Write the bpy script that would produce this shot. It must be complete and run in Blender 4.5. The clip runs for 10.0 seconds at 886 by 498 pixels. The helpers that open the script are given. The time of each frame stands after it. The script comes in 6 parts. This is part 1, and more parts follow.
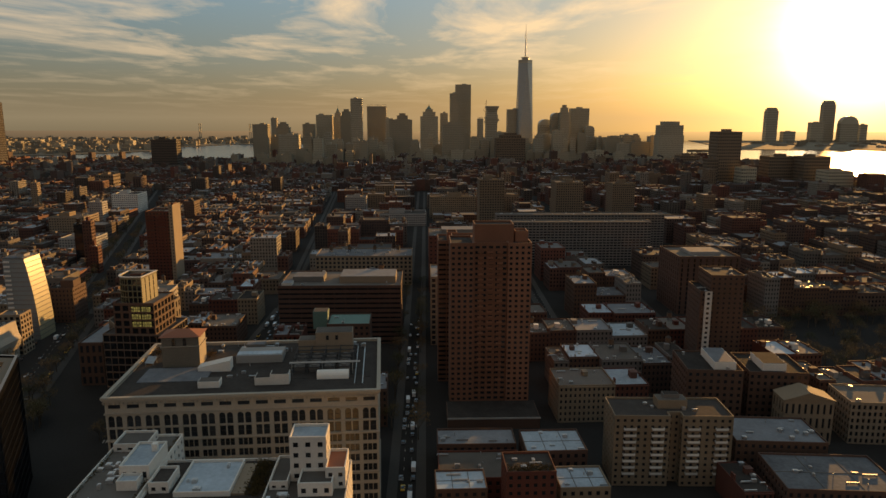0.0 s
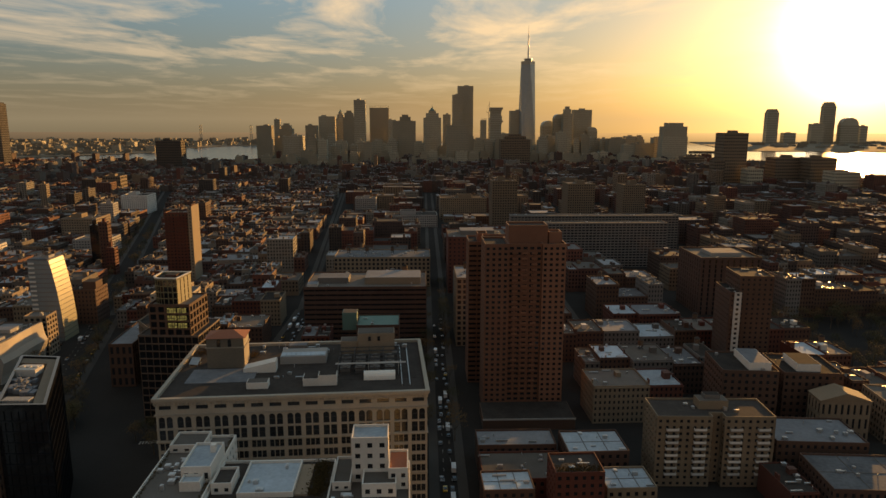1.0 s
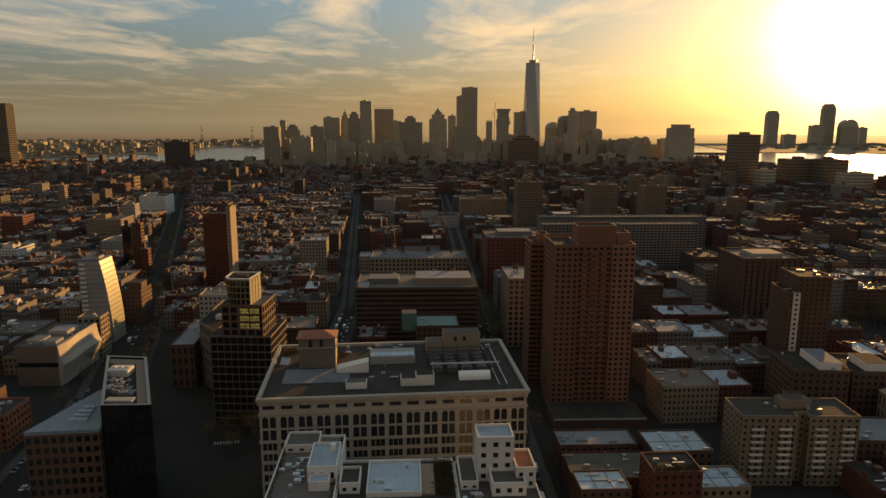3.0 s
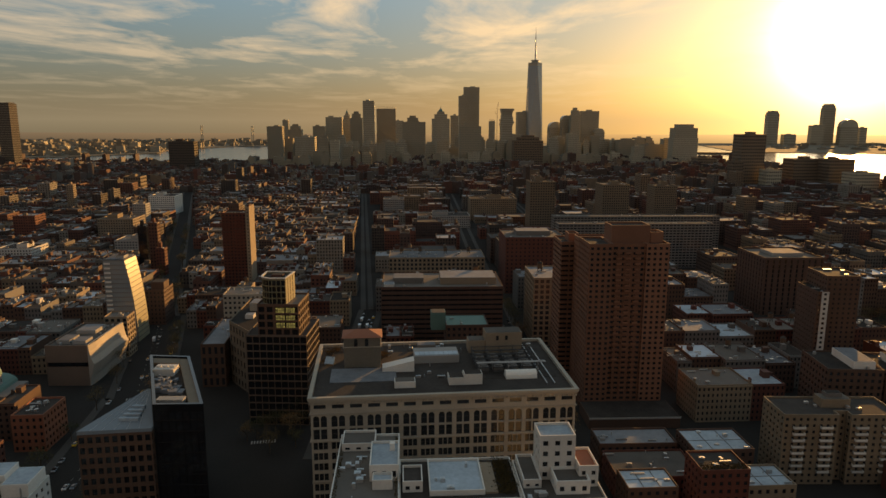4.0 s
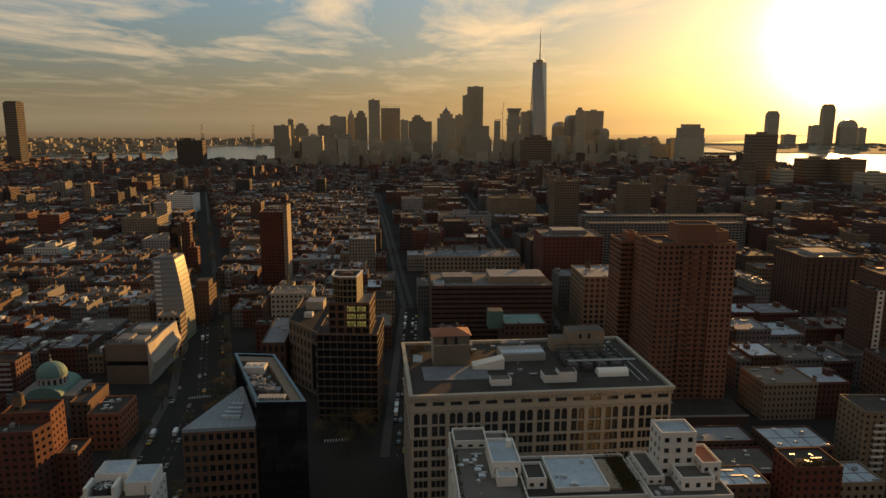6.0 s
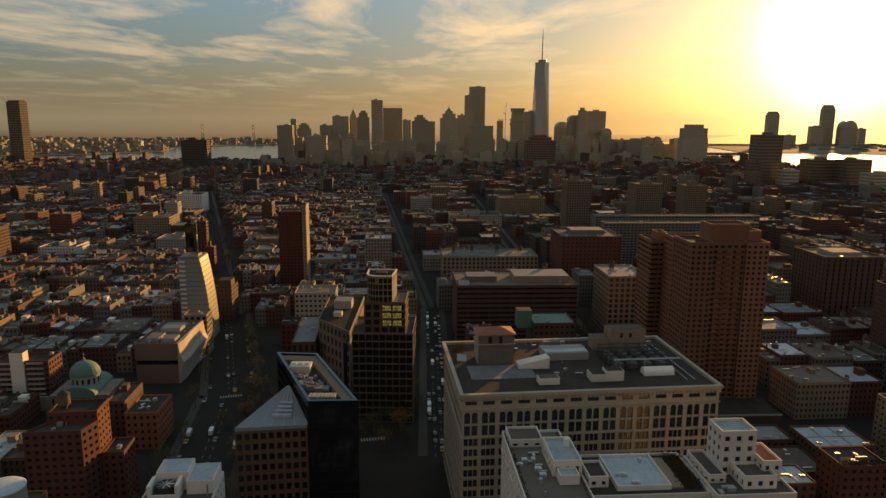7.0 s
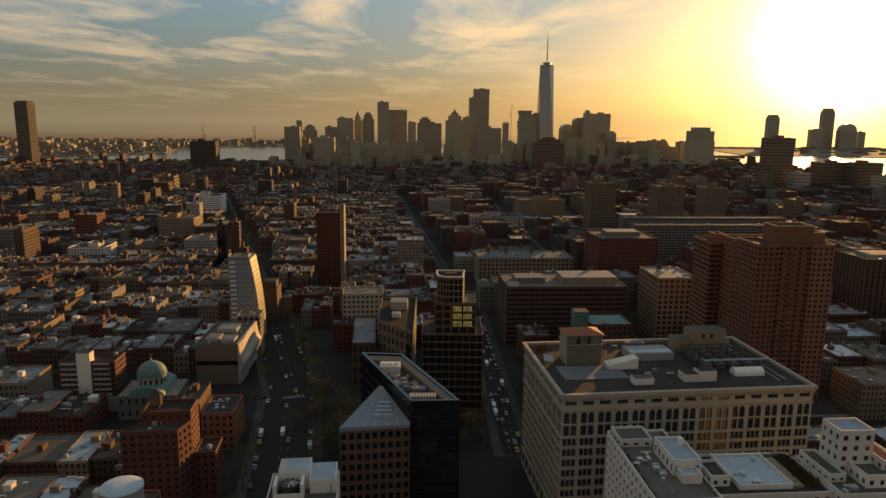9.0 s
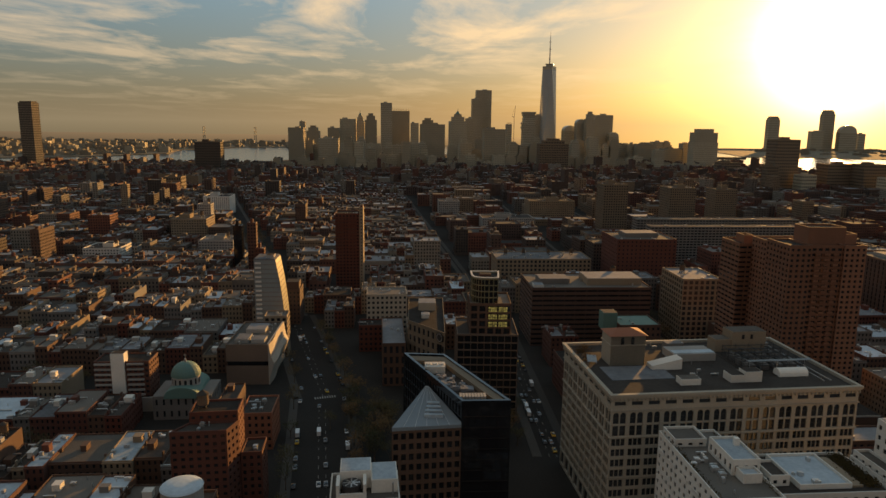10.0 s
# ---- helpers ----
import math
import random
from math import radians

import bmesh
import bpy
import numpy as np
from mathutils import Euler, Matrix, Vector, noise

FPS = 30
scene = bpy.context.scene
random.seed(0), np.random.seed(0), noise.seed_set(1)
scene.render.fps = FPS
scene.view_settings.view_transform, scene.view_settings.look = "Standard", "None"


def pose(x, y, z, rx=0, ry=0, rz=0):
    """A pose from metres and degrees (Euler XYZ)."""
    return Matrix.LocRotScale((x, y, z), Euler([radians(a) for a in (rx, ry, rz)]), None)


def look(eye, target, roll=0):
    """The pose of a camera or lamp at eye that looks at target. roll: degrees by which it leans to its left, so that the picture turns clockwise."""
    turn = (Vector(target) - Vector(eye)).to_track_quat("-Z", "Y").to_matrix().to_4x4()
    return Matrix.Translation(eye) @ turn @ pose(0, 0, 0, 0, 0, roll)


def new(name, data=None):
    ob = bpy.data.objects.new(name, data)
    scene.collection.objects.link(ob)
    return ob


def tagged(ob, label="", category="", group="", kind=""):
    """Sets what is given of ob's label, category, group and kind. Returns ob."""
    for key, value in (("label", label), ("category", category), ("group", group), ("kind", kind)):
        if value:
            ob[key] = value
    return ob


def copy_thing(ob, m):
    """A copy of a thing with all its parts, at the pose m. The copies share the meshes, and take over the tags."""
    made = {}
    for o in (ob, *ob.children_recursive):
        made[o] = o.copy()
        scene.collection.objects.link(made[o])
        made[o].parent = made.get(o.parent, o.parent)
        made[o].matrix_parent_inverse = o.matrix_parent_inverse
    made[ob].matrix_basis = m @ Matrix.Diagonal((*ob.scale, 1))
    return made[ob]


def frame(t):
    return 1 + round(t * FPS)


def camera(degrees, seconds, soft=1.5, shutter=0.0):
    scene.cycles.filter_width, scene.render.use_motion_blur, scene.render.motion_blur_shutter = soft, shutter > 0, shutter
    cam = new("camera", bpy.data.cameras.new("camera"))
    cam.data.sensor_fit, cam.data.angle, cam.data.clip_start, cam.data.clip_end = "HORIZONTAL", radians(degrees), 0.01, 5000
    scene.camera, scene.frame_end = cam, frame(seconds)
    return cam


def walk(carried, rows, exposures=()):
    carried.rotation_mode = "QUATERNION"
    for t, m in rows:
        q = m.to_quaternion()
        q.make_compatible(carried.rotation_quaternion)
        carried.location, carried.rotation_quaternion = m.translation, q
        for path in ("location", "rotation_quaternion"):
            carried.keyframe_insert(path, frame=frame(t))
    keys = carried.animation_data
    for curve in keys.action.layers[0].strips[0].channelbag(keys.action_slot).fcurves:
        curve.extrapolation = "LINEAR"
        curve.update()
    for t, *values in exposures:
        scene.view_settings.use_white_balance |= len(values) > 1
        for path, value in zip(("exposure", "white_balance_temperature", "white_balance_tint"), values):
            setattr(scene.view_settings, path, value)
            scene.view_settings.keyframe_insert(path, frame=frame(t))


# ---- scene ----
cam = camera(65.9, 10.0)
PATH = [
    (0, (0.674, 1.772, 158.554), (0.665, 3.736, 158.177), 0.1),
    (0.5, (-8.817, 1.577, 158.478), (-8.824, 3.542, 158.104), 0.1),
    (1, (-18.441, 1.393, 158.382), (-18.445, 3.358, 158.009), 0.1),
    (1.5, (-28.224, 1.168, 158.276), (-28.225, 3.133, 157.906), 0.1),
    (2, (-38.086, 0.92, 158.186), (-38.084, 2.886, 157.817), 0.2),
    (2.5, (-47.928, 0.702, 158.121), (-47.923, 2.668, 157.752), 0.2),
    (4, (-77.188, 0.043, 157.898), (-77.173, 2.009, 157.528), 0.2),
    (4.5, (-86.856, -0.243, 157.837), (-86.838, 1.722, 157.467), 0.3),
    (5, (-96.478, -0.509, 157.756), (-96.456, 1.456, 157.385), 0.3),
    (5.5, (-106.108, -0.659, 157.655), (-106.083, 1.306, 157.284), 0.3),
    (7, (-135.284, -0.884, 157.121), (-135.249, 1.081, 156.75), 0.4),
    (7.5, (-144.993, -0.934, 156.954), (-144.955, 1.031, 156.584), 0.5),
    (8, (-154.633, -1.053, 156.769), (-154.592, 0.913, 156.401), 0.5),
    (8.5, (-164.297, -1.166, 156.588), (-164.253, 0.8, 156.222), 0.5),
    (9, (-173.963, -1.359, 156.443), (-173.915, 0.607, 156.078), 0.6),
    (9.5, (-183.641, -1.638, 156.346), (-183.59, 0.328, 155.982), 0.6),
    (10, (-193.325, -1.968, 156.286), (-193.271, -0.001, 155.924), 0.7),
]
walk(cam, [(t, look(eye, target, roll)) for t, eye, target, roll in PATH], [(0, 0.43, 7900, 18), (10, 0.43, 7900, 18)])

SKY_GAIN, SKY_STRENGTH, SUN_POWER = 0.040, 0.88, 4.8
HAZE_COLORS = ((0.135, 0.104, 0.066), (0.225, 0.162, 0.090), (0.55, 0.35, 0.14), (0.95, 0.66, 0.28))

# ---- world, sun and sky ----
SUN = Vector((0.505, 0.857, 0.104)).normalized()

world = bpy.data.worlds.new("dusk_sky")
scene.world = world
world.use_nodes = True
wt = world.node_tree
wt.nodes.clear()


def wn(kind, **props):
    n = wt.nodes.new(kind)
    for k, v in props.items():
        if k == "op":
            n.operation = v
        elif k == "blend":
            n.blend_type = v
        elif k == "data":
            n.data_type = v
        else:
            n.inputs[int(k[1:])].default_value = v
    return n


def wl(a, i, b, j):
    wt.links.new(a.outputs[i], b.inputs[j])


def wmath(op, a, b=None, c=None):
    n = wn("ShaderNodeMath", op=op)
    for i, v in enumerate((a, b, c)):
        if v is None:
            continue
        if isinstance(v, (int, float)):
            n.inputs[i].default_value = v
        else:
            wt.links.new(v, n.inputs[i])
    return n.outputs[0]


def wmix(fac, a, b, blend="MIX"):
    n = wn("ShaderNodeMix", data="RGBA", blend=blend)
    for socket, v in ((n.inputs[0], fac), (n.inputs[6], a), (n.inputs[7], b)):
        if isinstance(v, (int, float)):
            socket.default_value = v
        elif isinstance(v, tuple):
            socket.default_value = (*v, 1)
        else:
            wt.links.new(v, socket)
    return n.outputs[2]


coord = wn("ShaderNodeTexCoord")
sep = wn("ShaderNodeSeparateXYZ")
wl(coord, 0, sep, 0)
sky = wn("ShaderNodeTexSky")
sky.sky_type, sky.sun_disc = "NISHITA", False
sky.sun_elevation, sky.sun_rotation = math.asin(SUN.z), math.atan2(SUN.x, SUN.y)
sky.altitude, sky.air_density, sky.dust_density, sky.ozone_density = 100, 1.0, 1.6, 1.2
dot = wn("ShaderNodeVectorMath", op="DOT_PRODUCT")
wl(coord, 0, dot, 0)
dot.inputs[1].default_value = SUN
toward = wmath("MAXIMUM", dot.outputs[1], 0.0)
high = wmath("MAXIMUM", sep.outputs[2], 0.0)

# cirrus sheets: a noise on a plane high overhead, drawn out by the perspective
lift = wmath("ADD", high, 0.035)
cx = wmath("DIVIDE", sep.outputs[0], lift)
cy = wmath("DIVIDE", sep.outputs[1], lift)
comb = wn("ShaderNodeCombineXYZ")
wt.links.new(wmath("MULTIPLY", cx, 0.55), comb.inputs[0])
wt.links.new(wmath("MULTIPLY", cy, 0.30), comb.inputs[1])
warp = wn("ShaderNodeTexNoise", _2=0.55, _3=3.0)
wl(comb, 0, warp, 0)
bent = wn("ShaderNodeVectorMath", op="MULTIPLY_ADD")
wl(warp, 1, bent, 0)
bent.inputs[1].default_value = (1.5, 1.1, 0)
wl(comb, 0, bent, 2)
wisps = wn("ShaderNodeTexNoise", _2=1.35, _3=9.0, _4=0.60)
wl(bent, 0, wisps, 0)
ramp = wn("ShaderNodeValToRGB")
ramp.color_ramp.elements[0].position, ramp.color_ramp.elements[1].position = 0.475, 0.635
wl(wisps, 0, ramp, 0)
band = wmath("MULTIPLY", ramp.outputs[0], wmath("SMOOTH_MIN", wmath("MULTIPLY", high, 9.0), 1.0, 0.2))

blue = wmath("MULTIPLY", wmath("SMOOTH_MIN", wmath("MULTIPLY", high, 4.5), 1.0, 0.3), wmath("SUBTRACT", 1.0, wmath("POWER", toward, 26.0)))
base = wmix(1.0, sky.outputs[0], (SKY_GAIN * 0.80, SKY_GAIN * 0.96, SKY_GAIN * 1.2), "MULTIPLY")
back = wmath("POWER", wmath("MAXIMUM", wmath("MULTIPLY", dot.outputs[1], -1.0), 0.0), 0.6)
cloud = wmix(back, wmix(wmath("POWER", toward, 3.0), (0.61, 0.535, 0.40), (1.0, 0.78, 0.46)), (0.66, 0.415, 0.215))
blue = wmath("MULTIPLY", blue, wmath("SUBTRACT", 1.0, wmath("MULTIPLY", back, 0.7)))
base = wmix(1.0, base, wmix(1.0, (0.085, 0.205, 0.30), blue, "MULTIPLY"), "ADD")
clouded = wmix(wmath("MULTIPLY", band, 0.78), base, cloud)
# haze along the horizon, warm under the sun
low = wmath("POWER", wmath("SUBTRACT", 1.0, wmath("MINIMUM", wmath("ABSOLUTE", sep.outputs[2]), 1.0)), 16.0)
haze = wmix(wmath("POWER", toward, 6.0), (0.25, 0.228, 0.158), (0.68, 0.445, 0.19))
haze = wmix(back, haze, (0.74, 0.415, 0.215))
hazed = wmix(wmath("MULTIPLY", low, 0.80), clouded, haze)
# the aureole round the sun
glow = wmix(1.0, hazed, wmix(1.0, (1.0, 0.64, 0.27), wmath("MULTIPLY", wmath("POWER", toward, 26.0), 0.085), "MULTIPLY"), "ADD")
glow = wmix(1.0, glow, wmix(1.0, (1.0, 0.80, 0.52), wmath("MULTIPLY", wmath("POWER", toward, 150.0), 0.46), "MULTIPLY"), "ADD")
glow = wmix(1.0, glow, wmix(1.0, (1.0, 0.93, 0.75), wmath("MULTIPLY", wmath("POWER", toward, 480.0), 3.4), "MULTIPLY"), "ADD")
# the thick air low under the sun
under = wmath("MULTIPLY", wmath("MULTIPLY", low, wmath("POWER", toward, 60.0)), 0.55)
glow = wmix(1.0, glow, wmix(1.0, (1.0, 0.74, 0.34), under, "MULTIPLY"), "ADD")
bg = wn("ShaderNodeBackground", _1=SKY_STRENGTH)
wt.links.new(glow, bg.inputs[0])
out = wn("ShaderNodeOutputWorld")
wl(bg, 0, out, 0)

sun_data = bpy.data.lights.new("sun", "SUN")
sun_data.energy, sun_data.angle, sun_data.color = SUN_POWER, radians(0.6), (1.0, 0.56, 0.18)
sun = new("sun", sun_data)
sun.matrix_world = look(SUN * 900, (0, 0, 0))

# ---- materials ----


def material(name, color, rough=0.85, metal=0.0, vary=0.22, grain=1.5, stain=0.06, bump=0.0, spec=0.35, second=None):
    """Base colour with a shade of its own per object, stains metres across and a fine grain."""
    m = bpy.data.materials.new(name)
    m.use_nodes = True
    t = m.node_tree
    b = t.nodes["Principled BSDF"]
    b.inputs["Roughness"].default_value, b.inputs["Metallic"].default_value = rough, metal
    b.inputs["Specular IOR Level"].default_value = spec
    pos = t.nodes.new("ShaderNodeNewGeometry")
    info = t.nodes.new("ShaderNodeObjectInfo")
    big, fine = t.nodes.new("ShaderNodeTexNoise"), t.nodes.new("ShaderNodeTexNoise")
    for n, s, detail in ((big, stain, 4.0), (fine, grain, 6.0)):
        n.inputs["Scale"].default_value, n.inputs["Detail"].default_value = s, detail
        t.links.new(pos.outputs["Position"], n.inputs["Vector"])
    total = None
    for socket, gain in ((info.outputs["Random"], vary * 2), (big.outputs[0], vary * 2.2), (fine.outputs[0], vary * 1.8)):
        a = t.nodes.new("ShaderNodeMath")
        a.operation = "MULTIPLY_ADD"
        t.links.new(socket, a.inputs[0])
        a.inputs[1].default_value, a.inputs[2].default_value = gain, -gain / 2
        if total is None:
            a.inputs[2].default_value += 1.0
        else:
            s = t.nodes.new("ShaderNodeMath")
            s.operation = "ADD"
            t.links.new(total, s.inputs[0])
            t.links.new(a.outputs[0], s.inputs[1])
            a = s
        total = a.outputs[0]
    mul = t.nodes.new("ShaderNodeVectorMath")
    mul.operation = "SCALE"
    mul.inputs[0].default_value = color
    if second:
        mix = t.nodes.new("ShaderNodeMix")
        mix.data_type = "RGBA"
        mix.inputs[6].default_value, mix.inputs[7].default_value = (*color, 1), (*second, 1)
        t.links.new(info.outputs["Random"], mix.inputs[0])
        t.links.new(mix.outputs[2], mul.inputs[0])
    t.links.new(total, mul.inputs["Scale"])
    t.links.new(mul.outputs[0], b.inputs["Base Color"])
    if bump:
        bp = t.nodes.new("ShaderNodeBump")
        bp.inputs["Strength"].default_value, bp.inputs["Distance"].default_value = bump, 0.1
        t.links.new(fine.outputs[0], bp.inputs["Height"])
        t.links.new(bp.outputs[0], b.inputs["Normal"])
    return m


def island_material(name, colors, rough=0.85):
    """For joined masses of buildings: each piece takes one of the colours by its own chance number."""
    m = bpy.data.materials.new(name)
    m.use_nodes = True
    t = m.node_tree
    b = t.nodes["Principled BSDF"]
    b.inputs["Roughness"].default_value, b.inputs["Specular IOR Level"].default_value = rough, 0.3
    pos = t.nodes.new("ShaderNodeNewGeometry")
    r = t.nodes.new("ShaderNodeValToRGB")
    r.color_ramp.interpolation = "CONSTANT"
    while len(r.color_ramp.elements) < len(colors):
        r.color_ramp.elements.new(0.5)
    for i, c in enumerate(colors):
        r.color_ramp.elements[i].position, r.color_ramp.elements[i].color = i / len(colors), (*c, 1)
    t.links.new(pos.outputs["Random Per Island"], r.inputs[0])
    fine = t.nodes.new("ShaderNodeTexNoise")
    fine.inputs["Scale"].default_value, fine.inputs["Detail"].default_value = 0.25, 6.0
    t.links.new(pos.outputs["Position"], fine.inputs["Vector"])
    g = t.nodes.new("ShaderNodeMath")
    g.operation = "MULTIPLY_ADD"
    t.links.new(fine.outputs[0], g.inputs[0])
    g.inputs[1].default_value, g.inputs[2].default_value = 0.9, 0.55
    mul = t.nodes.new("ShaderNodeVectorMath")
    mul.operation = "SCALE"
    t.links.new(r.outputs[0], mul.inputs[0])
    t.links.new(g.outputs[0], mul.inputs["Scale"])
    t.links.new(mul.outputs[0], b.inputs["Base Color"])
    return m


RED = material("red_brick", (0.145, 0.045, 0.029), second=(0.080, 0.038, 0.028))
BROWN = material("brown_brick", (0.125, 0.070, 0.046), second=(0.075, 0.042, 0.031))
TOWERBRICK = material("light_brown_brick", (0.20, 0.092, 0.055), vary=0.20)
# yellow cast of the low sun put into the wall colour
SUNWALL = material("sun_yellowed_cream_wall", (0.30, 0.27, 0.17), rough=0.4, vary=0.1, spec=0.5)
TAN = material("tan_brick", (0.27, 0.20, 0.13), second=(0.20, 0.155, 0.11))
STONE = material("limestone", (0.33, 0.29, 0.23), vary=0.20)
WHITE = material("white_render", (0.62, 0.59, 0.53), vary=0.17)
CONCRETE = material("concrete", (0.30, 0.285, 0.26), vary=0.14)
GREY = material("grey_brick", (0.15, 0.138, 0.125), vary=0.2)
SILVER = material("silver_roof_coating", (0.155, 0.163, 0.172), rough=0.9, vary=0.34, grain=0.6, stain=0.12, spec=0.2)
BLUEROOF = material("pale_blue_roof_membrane", (0.36, 0.43, 0.475), rough=0.9, vary=0.26, grain=0.8, stain=0.15, spec=0.1)
TAR = material("tar_roof", (0.050, 0.043, 0.038), rough=0.95, vary=0.36, grain=0.7, stain=0.15, spec=0.08)
GRAVEL = material("gravel_roof", (0.125, 0.112, 0.098), rough=0.95, vary=0.28, grain=2.0, stain=0.1, spec=0.1)
GLASS = material("window_glass", (0.022, 0.024, 0.027), rough=0.12, vary=0.3, spec=0.6)
DARKGLASS = material("dark_curtain_glass", (0.012, 0.013, 0.015), rough=0.08, vary=0.2, spec=0.7)
PALEGLASS = material("pale_curtain_glass", (0.25, 0.285, 0.29), rough=0.18, vary=0.12, spec=0.7)
METALSKIN = material("perforated_steel", (0.36, 0.32, 0.27), rough=0.7, metal=0.1, vary=0.08, grain=1.0)
SLATE = material("slate_blue_metal", (0.155, 0.182, 0.20), rough=0.7, vary=0.12, grain=0.8, spec=0.3)
STEEL = material("galvanised_steel", (0.45, 0.45, 0.44), rough=0.4, metal=0.7, vary=0.15)
IRON = material("dark_painted_iron", (0.035, 0.033, 0.032), rough=0.6, vary=0.1)
WOOD = material("weathered_cedar", (0.13, 0.085, 0.055), rough=0.9, vary=0.2, grain=3.0)
COPPER = material("green_copper", (0.10, 0.19, 0.165), rough=0.7, vary=0.12, grain=2.0)
CLAY = material("red_clay_tile", (0.30, 0.11, 0.06), rough=0.85, vary=0.15)
ASPHALT = material("asphalt", (0.030, 0.028, 0.026), rough=1.0, vary=0.25, grain=0.8, stain=0.03, spec=0.05)
PAVING = material("pavement_concrete", (0.050, 0.046, 0.041), rough=1.0, vary=0.2, grain=0.8, stain=0.05)
PAINT = material("road_paint", (0.30, 0.29, 0.27), rough=0.8, vary=0.2, grain=3.0)
LEAF = material("autumn_foliage", (0.055, 0.058, 0.022), rough=0.85, vary=0.4, second=(0.105, 0.055, 0.022), spec=0.2)
BARK = material("bark", (0.09, 0.07, 0.05), vary=0.2, grain=4.0)
# next three: far tower colours lifted and evened to stand in for haze
HAZED_STONE = material("hazed_tower_stone", (0.385, 0.345, 0.255), vary=0.10, grain=0.3, stain=0.02)
HAZED_BROWN = material("hazed_tower_brown", (0.30, 0.262, 0.188), vary=0.10, grain=0.3, stain=0.02)
HAZED_GLASS = material("hazed_tower_glass", (0.34, 0.325, 0.255), rough=0.35, vary=0.10, grain=0.2, stain=0.02, spec=0.6)
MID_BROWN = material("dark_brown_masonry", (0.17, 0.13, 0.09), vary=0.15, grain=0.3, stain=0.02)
DARK_SLAB = material("dark_concrete_slab", (0.085, 0.068, 0.052), vary=0.10, grain=0.3, stain=0.02)
# far panes kept close to the wall colour, contrast lowered for haze
HAZED_PANE = material("hazed_tower_window", (0.255, 0.228, 0.165), rough=0.4, vary=0.1, grain=0.2, stain=0.02)
# hazy brown of the distance put into the land's colour
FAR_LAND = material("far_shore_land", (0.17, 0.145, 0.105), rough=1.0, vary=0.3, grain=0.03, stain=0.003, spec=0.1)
# glass with a gold base colour for the glowing sky it would reflect
GOLDGLASS = material("sun_gold_glass", (0.17, 0.15, 0.085), rough=0.3, vary=0.1, spec=0.6)
BROWNMESH = material("brown_metal_mesh", (0.15, 0.105, 0.078), rough=0.75, vary=0.14, grain=1.2)
MASS = island_material("mixed_masonry", [(0.15, 0.058, 0.040), (0.10, 0.062, 0.046), (0.19, 0.135, 0.09), (0.13, 0.112, 0.095), (0.08, 0.055, 0.043), (0.11, 0.052, 0.038), (0.22, 0.195, 0.16), (0.13, 0.06, 0.042), (0.09, 0.06, 0.05), (0.07, 0.055, 0.046)])
# close pale tans carry the distance haze on shore walls and roofs
SHORE = island_material("haze_tinted_shore_houses", [(0.21, 0.185, 0.14), (0.25, 0.22, 0.165), (0.18, 0.155, 0.115), (0.31, 0.275, 0.205), (0.20, 0.17, 0.125)])
MASSROOF = island_material("mixed_roofing", [(0.06, 0.055, 0.05), (0.19, 0.195, 0.20), (0.11, 0.10, 0.09), (0.27, 0.285, 0.295), (0.045, 0.042, 0.039), (0.15, 0.14, 0.13), (0.08, 0.068, 0.058)], 0.95)

# yellow-green emission stands in for low sun on the panes
SUN_PANE = bpy.data.materials.new("lit_window")
SUN_PANE.use_nodes = True
lb = SUN_PANE.node_tree.nodes["Principled BSDF"]
lb.inputs["Base Color"].default_value = (0.05, 0.05, 0.03, 1)
ln = SUN_PANE.node_tree.nodes.new("ShaderNodeTexNoise")
ln.inputs["Scale"].default_value = 0.9
lg = SUN_PANE.node_tree.nodes.new("ShaderNodeNewGeometry")
SUN_PANE.node_tree.links.new(lg.outputs["Position"], ln.inputs["Vector"])
lm = SUN_PANE.node_tree.nodes.new("ShaderNodeMapRange")
lm.inputs[1].default_value, lm.inputs[2].default_value, lm.inputs[3].default_value, lm.inputs[4].default_value = 0.35, 0.65, 0.03, 0.15
SUN_PANE.node_tree.links.new(ln.outputs[0], lm.inputs[0])
SUN_PANE.node_tree.links.new(lm.outputs[0], lb.inputs["Emission Strength"])
lb.inputs["Emission Color"].default_value = (0.95, 0.85, 0.25, 1)

# far distance: a plain backdrop, emission painting sunlit haze, browner away from the sun
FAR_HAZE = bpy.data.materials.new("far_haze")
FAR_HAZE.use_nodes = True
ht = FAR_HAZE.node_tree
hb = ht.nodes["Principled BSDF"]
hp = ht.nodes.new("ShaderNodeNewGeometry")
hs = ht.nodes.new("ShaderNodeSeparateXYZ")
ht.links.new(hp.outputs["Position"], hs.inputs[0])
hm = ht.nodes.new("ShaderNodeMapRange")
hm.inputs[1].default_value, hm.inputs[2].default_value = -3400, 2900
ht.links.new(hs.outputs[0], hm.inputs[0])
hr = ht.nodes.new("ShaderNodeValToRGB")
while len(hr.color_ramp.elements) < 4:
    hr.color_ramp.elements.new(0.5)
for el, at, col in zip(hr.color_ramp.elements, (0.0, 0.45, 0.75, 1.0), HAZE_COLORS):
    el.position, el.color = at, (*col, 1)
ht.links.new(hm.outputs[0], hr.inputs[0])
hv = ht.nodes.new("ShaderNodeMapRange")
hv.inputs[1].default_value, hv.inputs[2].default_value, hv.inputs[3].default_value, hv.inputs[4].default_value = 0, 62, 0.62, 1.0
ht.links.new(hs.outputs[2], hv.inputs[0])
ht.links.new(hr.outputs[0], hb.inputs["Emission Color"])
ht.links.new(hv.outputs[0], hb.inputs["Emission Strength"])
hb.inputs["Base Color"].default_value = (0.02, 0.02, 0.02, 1)

